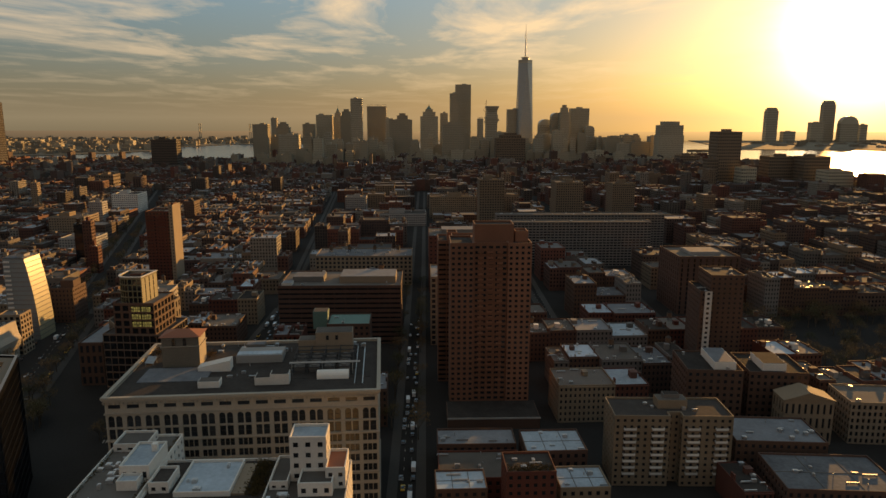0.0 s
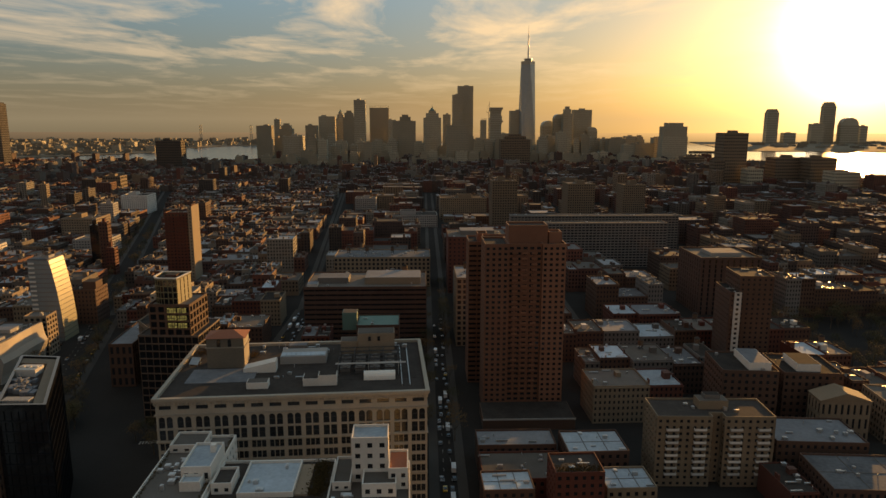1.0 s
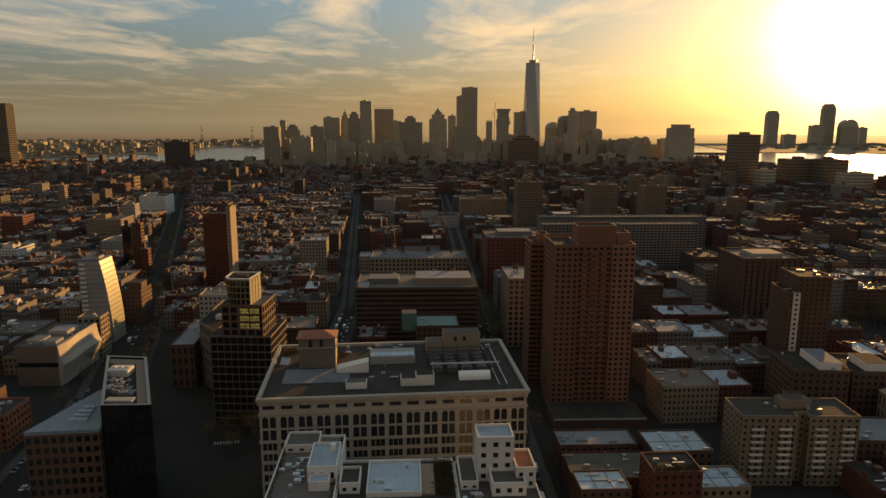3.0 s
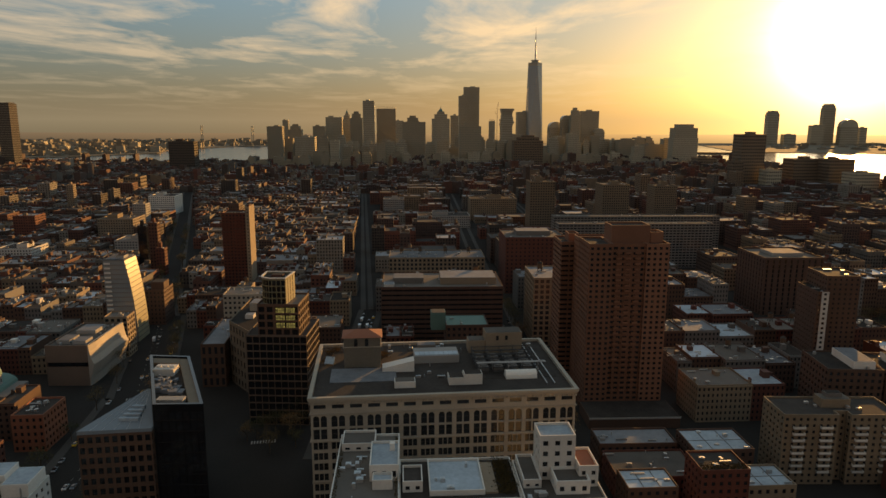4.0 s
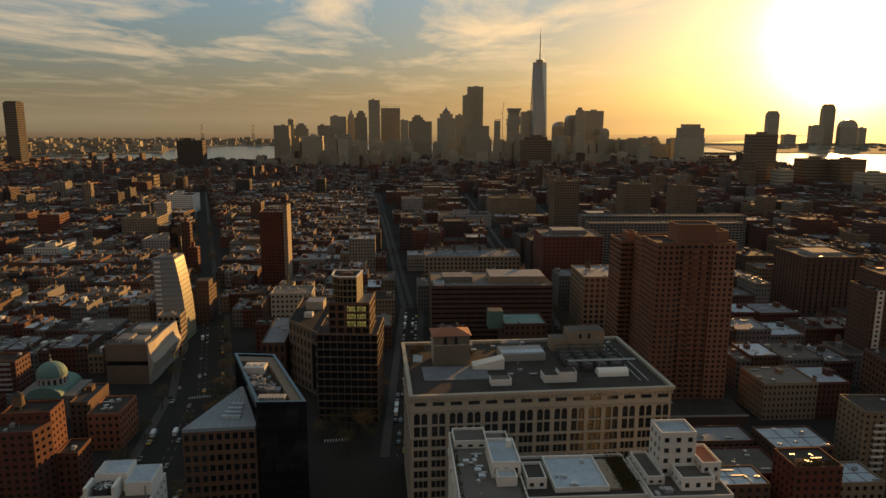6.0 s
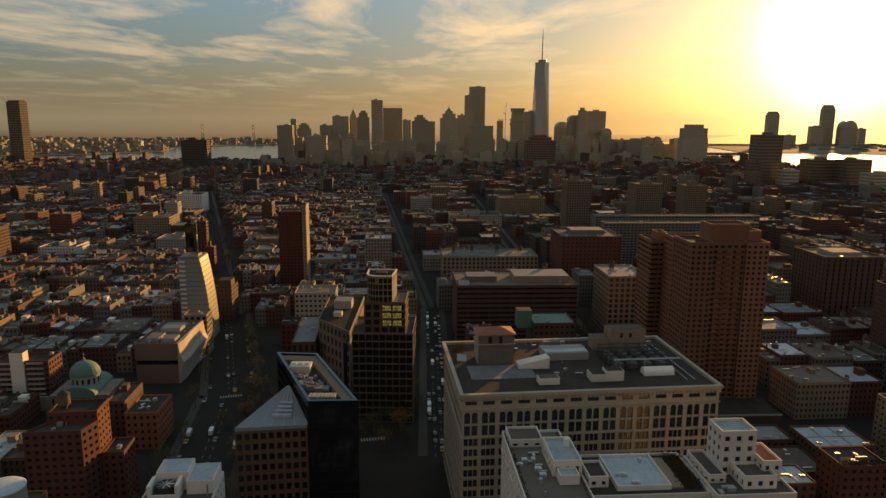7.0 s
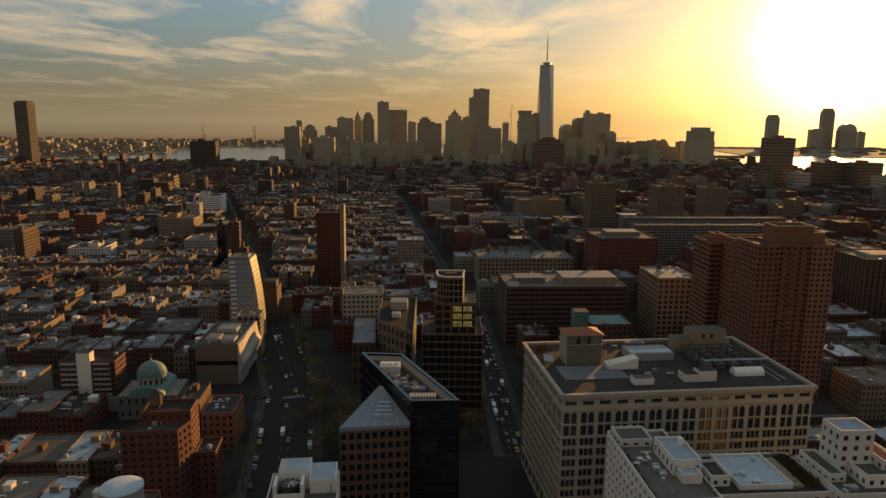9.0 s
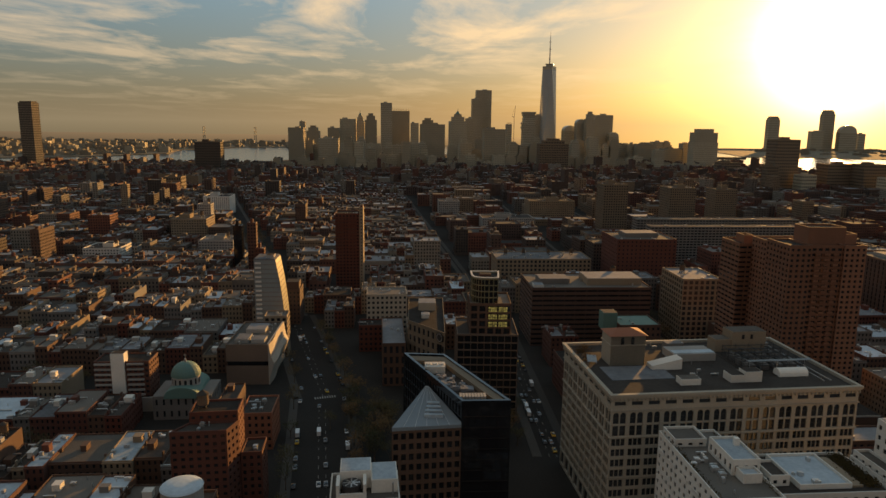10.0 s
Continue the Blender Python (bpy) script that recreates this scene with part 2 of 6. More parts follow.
WATER = bpy.data.materials.new("harbour_water")
WATER.use_nodes = True
wb = WATER.node_tree.nodes["Principled BSDF"]
wb.inputs["Base Color"].default_value, wb.inputs["Roughness"].default_value = (0.03, 0.036, 0.036, 1), 0.16
wp = WATER.node_tree.nodes.new("ShaderNodeNewGeometry")
wv = WATER.node_tree.nodes.new("ShaderNodeTexNoise")
wv.inputs["Scale"].default_value, wv.inputs["Detail"].default_value = 0.06, 5.0
wk = WATER.node_tree.nodes.new("ShaderNodeBump")
wk.inputs["Strength"].default_value, wk.inputs["Distance"].default_value = 0.10, 1.0
WATER.node_tree.links.new(wp.outputs["Position"], wv.inputs["Vector"])
WATER.node_tree.links.new(wv.outputs[0], wk.inputs["Height"])
WATER.node_tree.links.new(wk.outputs[0], wb.inputs["Normal"])

# ---- mesh tools ----


class Build:
    """Vertices and faces of one mesh."""

    def __init__(self):
        self.v, self.f = [], []

    def quad(self, a, b, c, d):
        n = len(self.v)
        self.v += (a, b, c, d)
        self.f.append((n, n + 1, n + 2, n + 3))

    def poly(self, pts):
        n = len(self.v)
        self.v += pts
        self.f.append(tuple(range(n, n + len(pts))))

    def prism(self, pts, z0, z1, top=True, bottom=False):
        """Upright walls over an outline that runs counter-clockwise, welded, with a lid."""
        n, k = len(self.v), len(pts)
        self.v += [(p[0], p[1], z0) for p in pts] + [(p[0], p[1], z1) for p in pts]
        for i in range(k):
            j = (i + 1) % k
            self.f.append((n + i, n + j, n + k + j, n + k + i))
        if top:
            self.f.append(tuple(n + k + i for i in range(k)))
        if bottom:
            self.f.append(tuple(n + k - 1 - i for i in range(k)))

    def box(self, x0, y0, z0, x1, y1, z1):
        self.prism([(x0, y0), (x1, y0), (x1, y1), (x0, y1)], z0, z1, True, True)

    def tube(self, x, y, z0, z1, r0, r1=None, sides=12):
        r1 = r0 if r1 is None else r1
        n = len(self.v)
        for r, z in ((r0, z0), (r1, z1)):
            self.v += [(x + r * math.cos(6.2832 * i / sides), y + r * math.sin(6.2832 * i / sides), z) for i in range(sides)]
        for i in range(sides):
            j = (i + 1) % sides
            self.f.append((n + i, n + j, n + sides + j, n + sides + i))
        self.f.append(tuple(n + sides + i for i in range(sides)))

    def rod(self, a, b, r):
        """A four-sided bar from a to b."""
        a, b = Vector(a), Vector(b)
        w = (b - a).normalized()
        s = w.cross(Vector((0.31, 0.17, 0.93))).normalized() * r
        q = w.cross(s)
        n = len(self.v)
        for p in (a, b):
            self.v += [tuple(p + s), tuple(p + q), tuple(p - s), tuple(p - q)]
        for i in range(4):
            j = (i + 1) % 4
            self.f.append((n + i, n + j, n + 4 + j, n + 4 + i))
        self.f += [(n + 3, n + 2, n + 1, n), (n + 4, n + 5, n + 6, n + 7)]

    def mesh(self, name, mat):
        me = bpy.data.meshes.new(name)
        me.from_pydata(self.v, [], self.f)
        me.materials.append(mat)
        return me


def part(name, build, mat, parent, label="", kind=""):
    ob = new(name, build.mesh(name, mat))
    ob.parent = parent
    return tagged(ob, label, kind=kind)


def thing(name, x, y, angle, label, category, group="", kind="", z=0.0):
    ob = new(name)
    ob.matrix_basis = pose(x, y, z, 0, 0, angle)
    return tagged(ob, label, category, group, kind)


def facade(wall, panes, o, u, length, z0, z1, cols, rows, ww, wh, depth=0.25, sill=0.5, spans=None, arch=False):
    """A wall with real openings: bands between the rows, piers between the windows, reveals and panes set back.
    o: the lower left corner in plan; u: the way along, with the outside to its right; ww, wh: the share of each cell that is glass.
    spans: openings along the wall instead of even cells; arch: round heads; panes: a Build, or a list that takes the openings."""
    ux, uy = u
    nx, ny = uy, -ux

    def p(s, z, back=0.0):
        return (o[0] + ux * s - nx * back, o[1] + uy * s - ny * back, z)

    if (cols < 1 and not spans) or rows < 1:
        wall.quad(p(0, z0), p(length, z0), p(length, z1), p(0, z1))
        return
    if not spans:
        cw = length / cols
        spans = [(c * cw + cw * (1 - ww) / 2, (c + 1) * cw - cw * (1 - ww) / 2) for c in range(cols)]
    ch = (z1 - z0) / rows
    lo, hi = ch * (1 - wh) * sill, ch * (1 - wh) * (1 - sill)
    for r in range(rows):
        za, zb = z0 + r * ch + lo, z0 + (r + 1) * ch - hi
        below = z0 if r == 0 else z0 + r * ch - hi
        wall.quad(p(0, below), p(length, below), p(length, za), p(0, za))
        wall.quad(p(0, za), p(spans[0][0], za), p(spans[0][0], zb), p(0, zb))
        for c, (a, b) in enumerate(spans):
            e = spans[c + 1][0] if c < len(spans) - 1 else length
            wall.quad(p(b, za), p(e, za), p(e, zb), p(b, zb))
            wall.quad(p(a, za), p(b, za), p(b, za, depth), p(a, za, depth))
            if arch:
                m, rad = (a + b) / 2, (b - a) / 2
                head = [(m - rad * math.cos(math.pi * k / 8), zb - rad + rad * math.sin(math.pi * k / 8)) for k in range(9)]
                for (s0, h0), (s1, h1) in zip(head, head[1:]):
                    wall.quad(p(s0, h0), p(s1, h1), p(s1, zb), p(s0, zb))
                    wall.quad(p(s0, h0, depth), p(s1, h1, depth), p(s1, h1), p(s0, h0))
                top = zb - rad
            else:
                head, top = None, zb
                wall.quad(p(a, zb, depth), p(b, zb, depth), p(b, zb), p(a, zb))
            wall.quad(p(a, za, depth), p(a, top, depth), p(a, top), p(a, za))
            wall.quad(p(b, za), p(b, top), p(b, top, depth), p(b, za, depth))
            if isinstance(panes, list):
                panes.append((p(a, za, depth), b - a, zb - za, math.degrees(math.atan2(uy, ux)), arch))
            elif head:
                panes.poly([p(a, za, depth), p(b, za, depth)] + [p(s, h, depth) for s, h in reversed(head)])
            else:
                panes.quad(p(a, za, depth), p(b, za, depth), p(b, zb, depth), p(a, zb, depth))
    wall.quad(p(0, z1 - hi), p(length, z1 - hi), p(length, z1), p(0, z1))


def bays(length, n, per, pier, mullion):
    """Openings in groups: n bays with a pier between, each with so many windows."""
    out_spans = []
    bw = length / n
    ow = (bw - pier - mullion * (per - 1)) / per
    for i in range(n):
        for k in range(per):
            s = i * bw + pier / 2 + k * (ow + mullion)
            out_spans.append((s, s + ow))
    return out_spans


def outline_walls(wall, panes, pts, z0, z1, floor_h, bay, ww=0.45, wh=0.5, blank=(), depth=0.25):
    """Facades round a counter-clockwise outline; blank: the sides without windows."""
    for i, a in enumerate(pts):
        b = pts[(i + 1) % len(pts)]
        length = math.hypot(b[0] - a[0], b[1] - a[1])
        u = ((b[0] - a[0]) / length, (b[1] - a[1]) / length)
        cols = 0 if i in blank else max(1, round(length / bay))
        facade(wall, panes, a, u, length, z0, z1, cols, max(1, round((z1 - z0) / floor_h)), ww, wh, depth)


def inset(pts, t):
    """The outline moved inwards by t, for convex outlines."""
    out_pts = []
    k = len(pts)
    for i in range(k):
        a, b, c = Vector(pts[i - 1]), Vector(pts[i]), Vector(pts[(i + 1) % k])
        d1, d2 = (b - a).normalized(), (c - b).normalized()
        n1, n2 = Vector((-d1.y, d1.x)), Vector((-d2.y, d2.x))
        m = (n1 + n2) / max(0.3, 1 + n1.dot(n2))
        out_pts.append((b.x + m.x * t, b.y + m.y * t))
    return out_pts


def parapet(wall, pts, z, height=0.9, thick=0.35):
    """A low wall round a roof, on top of the facades."""
    inner = inset(pts, thick)
    k = len(pts)
    for i in range(k):
        j = (i + 1) % k
        a, b, c, d = pts[i], pts[j], inner[j], inner[i]
        wall.quad((*a, z), (*b, z), (*b, z + height), (*a, z + height))
        wall.quad((*a, z + height), (*b, z + height), (*c, z + height), (*d, z + height))
        wall.quad((*c, z), (*d, z), (*d, z + height), (*c, z + height))
    return inner


def water_tank(parent, x, y, z, r=1.9, h=3.6, legs=3.0, label="round cedar water tank with a cone roof on steel legs"):
    body, cone, stand = Build(), Build(), Build()
    body.tube(x, y, z + legs, z + legs + h, r, r * 0.96, 14)
    body.poly([(x + r * math.cos(-a), y + r * math.sin(-a), z + legs) for a in [6.2832 * i / 14 for i in range(14)]])
    for k in range(4):
        body.tube(x, y, z + legs + h * (k + 0.5) / 4, z + legs + h * (k + 0.5) / 4 + 0.12, r + 0.05, r + 0.05, 14)
    cone.tube(x, y, z + legs + h, z + legs + h + r * 0.75, r * 1.08, 0.1, 14)
    for sx, sy in ((-1, -1), (1, -1), (1, 1), (-1, 1)):
        stand.rod((x + sx * r * 0.65, y + sy * r * 0.65, z), (x + sx * r * 0.65, y + sy * r * 0.65, z + legs), 0.16)
        stand.rod((x + sx * r * 0.65, y + sy * r * 0.65, z + 0.2), (x - sy * r * 0.65, y + sx * r * 0.65, z + legs - 0.2), 0.07)
    stand.box(x - r * 0.8, y - r * 0.8, z + legs - 0.25, x + r * 0.8, y + r * 0.8, z + legs)
    tank = part("water_tank", body, WOOD, parent, label)
    part("tank_roof", cone, TAR, tank)
    part("tank_stand", stand, IRON, tank, kind="stuff")
    return tank


def roof_gear(build, rng, x0, y0, x1, y1, z, n):
    """Cooling units, ducts, hatches and vent pipes on a roof."""
    for _ in range(n):
        x, y = rng.uniform(x0, x1), rng.uniform(y0, y1)
        kind = rng.random()
        if kind < 0.5:
            w, d, h = rng.uniform(0.8, 2.4), rng.uniform(0.8, 2.0), rng.uniform(0.6, 1.6)
            build.box(x - w / 2, y - d / 2, z, x + w / 2, y + d / 2, z + h)
            build.tube(x, y, z + h, z + h + 0.15, min(w, d) * 0.35, None, 8)
        elif kind < 0.75:
            build.tube(x, y, z, z + rng.uniform(0.8, 1.8), 0.2, None, 6)
        else:
            w = rng.uniform(2, 6)
            build.box(x - w / 2, y - 0.3, z + 0.25, x + w / 2, y + 0.3, z + 0.8)
            build.box(x - w / 2, y - 0.3, z, x - w / 2 + 0.2, y + 0.3, z + 0.25)
            build.box(x + w / 2 - 0.2, y - 0.3, z, x + w / 2, y + 0.3, z + 0.25)


HERO_PLANS = []
SIGHT = []


def keep_clear(x, y, angle, x0, y0, x1, y1):
    """Remember a hero's plan, so that the common houses stay off it."""
    c, s = math.cos(radians(angle)), math.sin(radians(angle))
    HERO_PLANS.append([(x + a * c - b * s, y + a * s + b * c) for a, b in ((x0, y0), (x1, y0), (x1, y1), (x0, y1))])

# ---- ground, water and far shores ----


def sheet(name, pts, z, mat, label, category, depth=0.0):
    b = Build()
    if depth:
        b.prism(pts, z - depth, z)
    else:
        b.poly([(x, y, z) for x, y in pts])
    ob = new(name, b.mesh(name, mat))
    return tagged(ob, label, category, kind="structure")


# open water out to the bay
wsheet = Build()
wsheet.quad((-6000, -3000, -2), (6000, -3000, -2), (6000, 5020, -2), (-6000, 5020, -2))
tagged(new("water", wsheet.mesh("water", WATER)), "calm harbour water reflecting the low sun and sky", "water", kind="structure")

sheet("ground", [(-1700, -1500), (1000, -1500), (1020, 900), (960, 1900), (900, 2400), (860, 3300), (300, 3600), (-300, 3500), (-700, 2950), (-900, 2620), (-1500, 2350), (-1800, 1500)], 0.0, ASPHALT, "dark asphalt streets of the island between the houses", "ground", 4.0)
far = Build()
far.prism([(-6000, 2700), (-3200, 2500), (-1900, 2750), (-1560, 3050), (-1420, 3300), (-1500, 3700), (-1280, 4150), (-760, 4380), (-620, 5015), (-6000, 5015)], -6, 1.0)
far.prism([(1500, 3600), (2100, 3500), (6000, 2900), (6000, 5015), (1750, 5015)], -6, 1.0)
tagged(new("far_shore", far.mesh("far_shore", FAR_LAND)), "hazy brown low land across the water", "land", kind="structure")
# upright glowing sheet, its haze is emitted colour
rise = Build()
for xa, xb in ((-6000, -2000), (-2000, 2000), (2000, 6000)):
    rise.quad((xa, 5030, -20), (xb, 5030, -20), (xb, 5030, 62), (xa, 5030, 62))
tagged(new("backdrop", rise.mesh("backdrop", FAR_HAZE)), "glowing haze-coloured backdrop for distant land and bay below the horizon", "distance", kind="structure")
island = Build()
island.prism([(1190, 3420), (1330, 3380), (1420, 3420), (1380, 3460), (1240, 3470)], -4, 6)
tagged(new("islet", island.mesh("islet", FAR_LAND)), "low dark wooded islet in the bay", "island", kind="structure")

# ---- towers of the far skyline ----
TOWER_MATS = {"B": HAZED_BROWN, "S": HAZED_STONE, "G": HAZED_GLASS, "R": RED, "T": TAN, "W": WHITE, "D": DARKGLASS}
TOWER_WORDS = {"B": "dark brown masonry", "S": "grey stone", "G": "blue-grey glass", "R": "red brick", "T": "tan brick", "W": "white-painted", "D": "black glass"}
TOPS = {"flat": "flat roof", "spire": "pointed spire", "crown": "stepped crown", "frame": "open crown frame", "dome": "rounded top", "jenga": "staggered glass boxes", "step": "stepped-back shoulders", "taper": "tapering top", "slab": "plain slab shape and roof hut", "oms": "sheer glass faces"}


def tower(x, y, w, h, mat, top):
    """A tower far off, its front in the middle of its plan, with rows of windows set into the walls."""
    rng = random.Random(int(x * 7 + y))
    h -= 3 if y > 2060 else 0
    d = min(w, 45) if top != "oms" else 30
    near = y < 1300
    angle = 3.0 if top != "oms" else -12.0
    group = "towers of the far skyline" if y > 1350 else "mid-rise blocks among the houses"
    root = thing("skyscraper" if h > 120 else "office_tower" if y > 1350 else "apartment_block", x, y, angle, f"{TOWER_WORDS[mat]} {'tower' if h > 60 else 'block'} with a {TOPS[top]}", "skyscraper" if h > 120 else "building", group)
    keep_clear(x, y, angle, -w / 2, 0, w / 2, d)
    if 640 < y < 1300:
        SIGHT.append((x, y, w, h * 0.25))
    panes = Build()
    # farther towers take the walls with haze in their colour
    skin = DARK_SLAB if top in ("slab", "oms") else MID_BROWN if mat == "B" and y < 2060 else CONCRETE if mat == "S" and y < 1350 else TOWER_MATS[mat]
    roof_mat = TAR if rng.random() < 0.6 else GRAVEL
    fl, bay = (3.4, 3.2) if near else ((7.0, 5.0) if y < 3500 else (16, 12))

    def stack(x0, y0, x1, y1, z0, z1, blank=(2,)):
        pts = [(x0, y0), (x1, y0), (x1, y1), (x0, y1)]
        wall, roof = Build(), Build()
        outline_walls(wall, panes, pts, z0, z1, fl, bay, 0.55 if mat != "G" else 0.78, 0.5 if mat != "G" else 0.66, blank, 0.4)
        inner = parapet(wall, pts, z1, 1.2, 0.6)
        roof.prism(inner, z1 - 0.5, z1 + 0.05)
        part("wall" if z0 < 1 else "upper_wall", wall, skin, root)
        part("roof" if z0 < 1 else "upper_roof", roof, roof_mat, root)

    a = w / 2
    if top in ("crown", "spire"):
        stack(-a, 0, a, d, 0, h * 0.86)
        stack(-a * 0.72, d * 0.1, a * 0.72, d * 0.85, h * 0.86, h * 0.95)
        stack(-a * 0.42, d * 0.25, a * 0.42, d * 0.7, h * 0.95, h)
        if top == "spire":
            tip = Build()
            tip.prism([(-a * 0.36, d * 0.3), (a * 0.36, d * 0.3), (a * 0.36, d * 0.62), (-a * 0.36, d * 0.62)], h, h + 2)
            tip.tube(0, d * 0.46, h + 2, h + 13, a * 0.34, a * 0.08, 8)
            tip.tube(0, d * 0.46, h + 13, h + 24, a * 0.05, 0.2, 6)
            part("spire", tip, COPPER, root, "green copper pyramid roof and mast")
    elif top == "dome":
        stack(-a, 0, a, d, 0, h * 0.93)
        tip = Build()
        for k in range(6):
            t0, t1 = math.radians(15 * k), math.radians(15 * (k + 1))
            c0, c1 = a * 0.98 * math.cos(t0), max(0.4, a * 0.98 * math.cos(t1))
            z0, z1 = h * 0.93 + 1.2 + (a * 0.8) * math.sin(t0), h * 0.93 + 1.2 + (a * 0.8) * math.sin(t1)
            for s in (1, -1):
                pts = [(s * c0, 1, z0), (s * c0, d - 1, z0), (s * c1, d - 1, z1), (s * c1, 1, z1)]
                tip.quad(*(pts if s > 0 else pts[::-1]))
            tip.quad((-c0, 1, z0), (c0, 1, z0), (c1, 1, z1), (-c1, 1, z1))
            tip.quad((c0, d - 1, z0), (-c0, d - 1, z0), (-c1, d - 1, z1), (c1, d - 1, z1))
        part("rounded_top", tip, skin, root)
    elif top == "jenga":
        z = 0
        for k in range(14):
            z1 = z + (h * 0.72 / 6 if k < 6 else h * 0.28 / 8)
            ox, grow = (0, 0) if k < 6 else (rng.uniform(-3, 3), rng.uniform(-2, 3.5))
            stack(-a * 0.88 - grow + ox, -grow, a * 0.88 + grow + ox, d + grow, z, z1 - 1.2)
            z = z1
    elif top == "step":
        stack(-a, 0, a, d, 0, h * 0.70)
        stack(-a * 0.92, 0.1, a * 0.92, d - 0.1, h * 0.70 + 0.1, h * 0.92)
        stack(-a * 0.62, d * 0.1, a * 0.62, d * 0.9, h * 0.92, h)
    elif top == "taper":
        stack(-a * 0.92, 0, a * 0.92, d, 0, h * 0.9)
        stack(-a * 0.8, 2, a * 0.8, d - 2, h * 0.9 + 1.2, h * 0.96)
        stack(-a * 0.62, 4, a * 0.62, d - 4, h * 0.96 + 1.2, h)
    elif top == "frame":
        stack(-a, 0, a, d, 0, h * 0.96)
        fr = Build()
        for k in range(8):
            px = -a + 1 + (w - 2) * k / 7
            fr.rod((px, 1, h * 0.96), (px, 1, h), 0.5)
        fr.box(-a, 0.4, h - 0.8, a, 1.6, h)
        part("crown_frame", fr, IRON, root, "open dark steel frame at the top")
    elif top == "slab":
        stack(-a, 0, a, d, 0, h)
        stack(-a * 0.5, d * 0.3, a * 0.05, d * 0.7, h + 0.06, h + 7)
    elif top == "oms":
        stack(-a * 0.8, 0, a * 0.8, d, 0, h)
        stack(-a * 0.7, 4, a * 0.7, d - 4, h + 0.06, h + 4)
    else:
        stack(-a, 0, a, d, 0, h)
        bh = rng.uniform(3, 6)
        bx = rng.uniform(-a * 0.4, a * 0.2)
        stack(bx - a * 0.3, d * 0.3, bx + a * 0.3, d * 0.7, h + 0.06, h + bh, (0, 1, 2, 3))
        if near:
            gear = Build()
            roof_gear(gear, rng, -a + 2, 2, a - 2, d - 2, h + 0.05, 6)
            part("rooftop_unit", gear, STEEL, root, "grey cooling units and vents", "stuff")
            if w > 18:
                water_tank(root, a * 0.5, d * 0.5, h + 0.05, 2.2, 4.2, 3.5)
    part("window_pane", panes, HAZED_PANE if y > 2060 else DARKGLASS if mat in "GD" else GLASS, root, kind="stuff")
    return root


tower(-631, 2350, 51, 138, "B", "flat")
tower(-670, 2700, 22, 159, "S", "flat")
tower(-614, 2600, 48, 144, "B", "crown")
tower(-501, 2200, 64, 106, "G", "flat")
tower(-576, 2900, 49, 134, "B", "flat")
tower(-527, 3000, 70, 172, "S", "flat")
tower(-484, 3100, 38, 190, "S", "spire")
tower(-425, 2950, 50, 196, "B", "crown")
tower(-342, 2650, 43, 232, "G", "flat")
tower(-305, 3050, 84, 218, "B", "frame")
tower(-238, 2900, 33, 158, "S", "flat")
tower(-183, 2900, 63, 179, "B", "crown")
tower(-164, 2500, 83, 154, "B", "flat")
tower(-66, 2700, 68, 193, "S", "spire")
tower(-9, 2900, 31, 180, "G", "flat")
tower(39, 3150, 43, 269, "G", "flat")
tower(79, 3250, 71, 312, "G", "flat")
tower(23, 2150, 67, 142, "B", "flat")
tower(133, 2700, 22, 164, "G", "frame")
tower(151, 2300, 41, 200, "G", "jenga")
tower(293, 3000, 56, 197, "G", "flat")
tower(192, 2050, 87, 114, "B", "crown")
tower(416, 2900, 55, 143, "G", "dome")
tower(451, 2850, 40, 178, "G", "dome")
tower(477, 2800, 37, 212, "G", "crown")
tower(557, 2900, 76, 200, "S", "flat")
tower(589, 2850, 40, 122, "G", "dome")
tower(-432, 2155, 29, 113, "B", "step")
tower(-400, 2153, 29, 96, "S", "flat")
tower(-368, 2210, 30, 77, "G", "flat")
tower(-346, 2253, 23, 91, "S", "step")
tower(-316, 2261, 24, 77, "G", "flat")
tower(-285, 2225, 27, 87, "G", "flat")
tower(-251, 2090, 26, 91, "B", "flat")
tower(-225, 2145, 26, 95, "S", "flat")
tower(-198, 2170, 26, 76, "S", "flat")
tower(-103, 2288, 32, 89, "S", "step")
tower(-63, 2232, 39, 95, "S", "flat")
tower(-23, 2267, 38, 75, "B", "crown")
tower(91, 2219, 27, 102, "S", "step")
tower(124, 2220, 26, 92, "G", "flat")
tower(157, 2205, 32, 102, "B", "crown")
tower(308, 2294, 31, 108, "G", "crown")
tower(344, 2386, 31, 105, "B", "step")
tower(379, 2336, 32, 117, "S", "flat")
tower(412, 2408, 24, 92, "S", "crown")
tower(441, 2408, 22, 96, "S", "crown")
tower(470, 2400, 28, 108, "B", "flat")
tower(-534, 2421, 24, 43, "S", "crown")
tower(-508, 2360, 26, 54, "B", "crown")
tower(-481, 2368, 21, 43, "B", "flat")
tower(540, 2500, 29, 88, "B", "flat")
tower(551, 2450, 28, 93, "S", "flat")
tower(579, 2400, 55, 95, "B", "flat")
tower(580, 2250, 33, 79, "S", "flat")
tower(663, 2350, 70, 81, "B", "flat")
tower(712, 2350, 39, 100, "S", "flat")
tower(732, 2254, 83, 150, "S", "step")
tower(634, 1550, 55, 128, "B", "flat")
tower(593, 1530, 25, 69, "B", "flat")
tower(661, 1500, 34, 52, "S", "flat")
tower(707, 2000, 58, 52, "B", "flat")
tower(2198, 4700, 85, 232, "G", "taper")
tower(2605, 4750, 90, 280, "G", "taper")
tower(2507, 4700, 89, 135, "S", "flat")
tower(2321, 4700, 85, 74, "G", "flat")
tower(2722, 4700, 124, 136, "G", "dome")
tower(2850, 4750, 51, 121, "G", "flat")
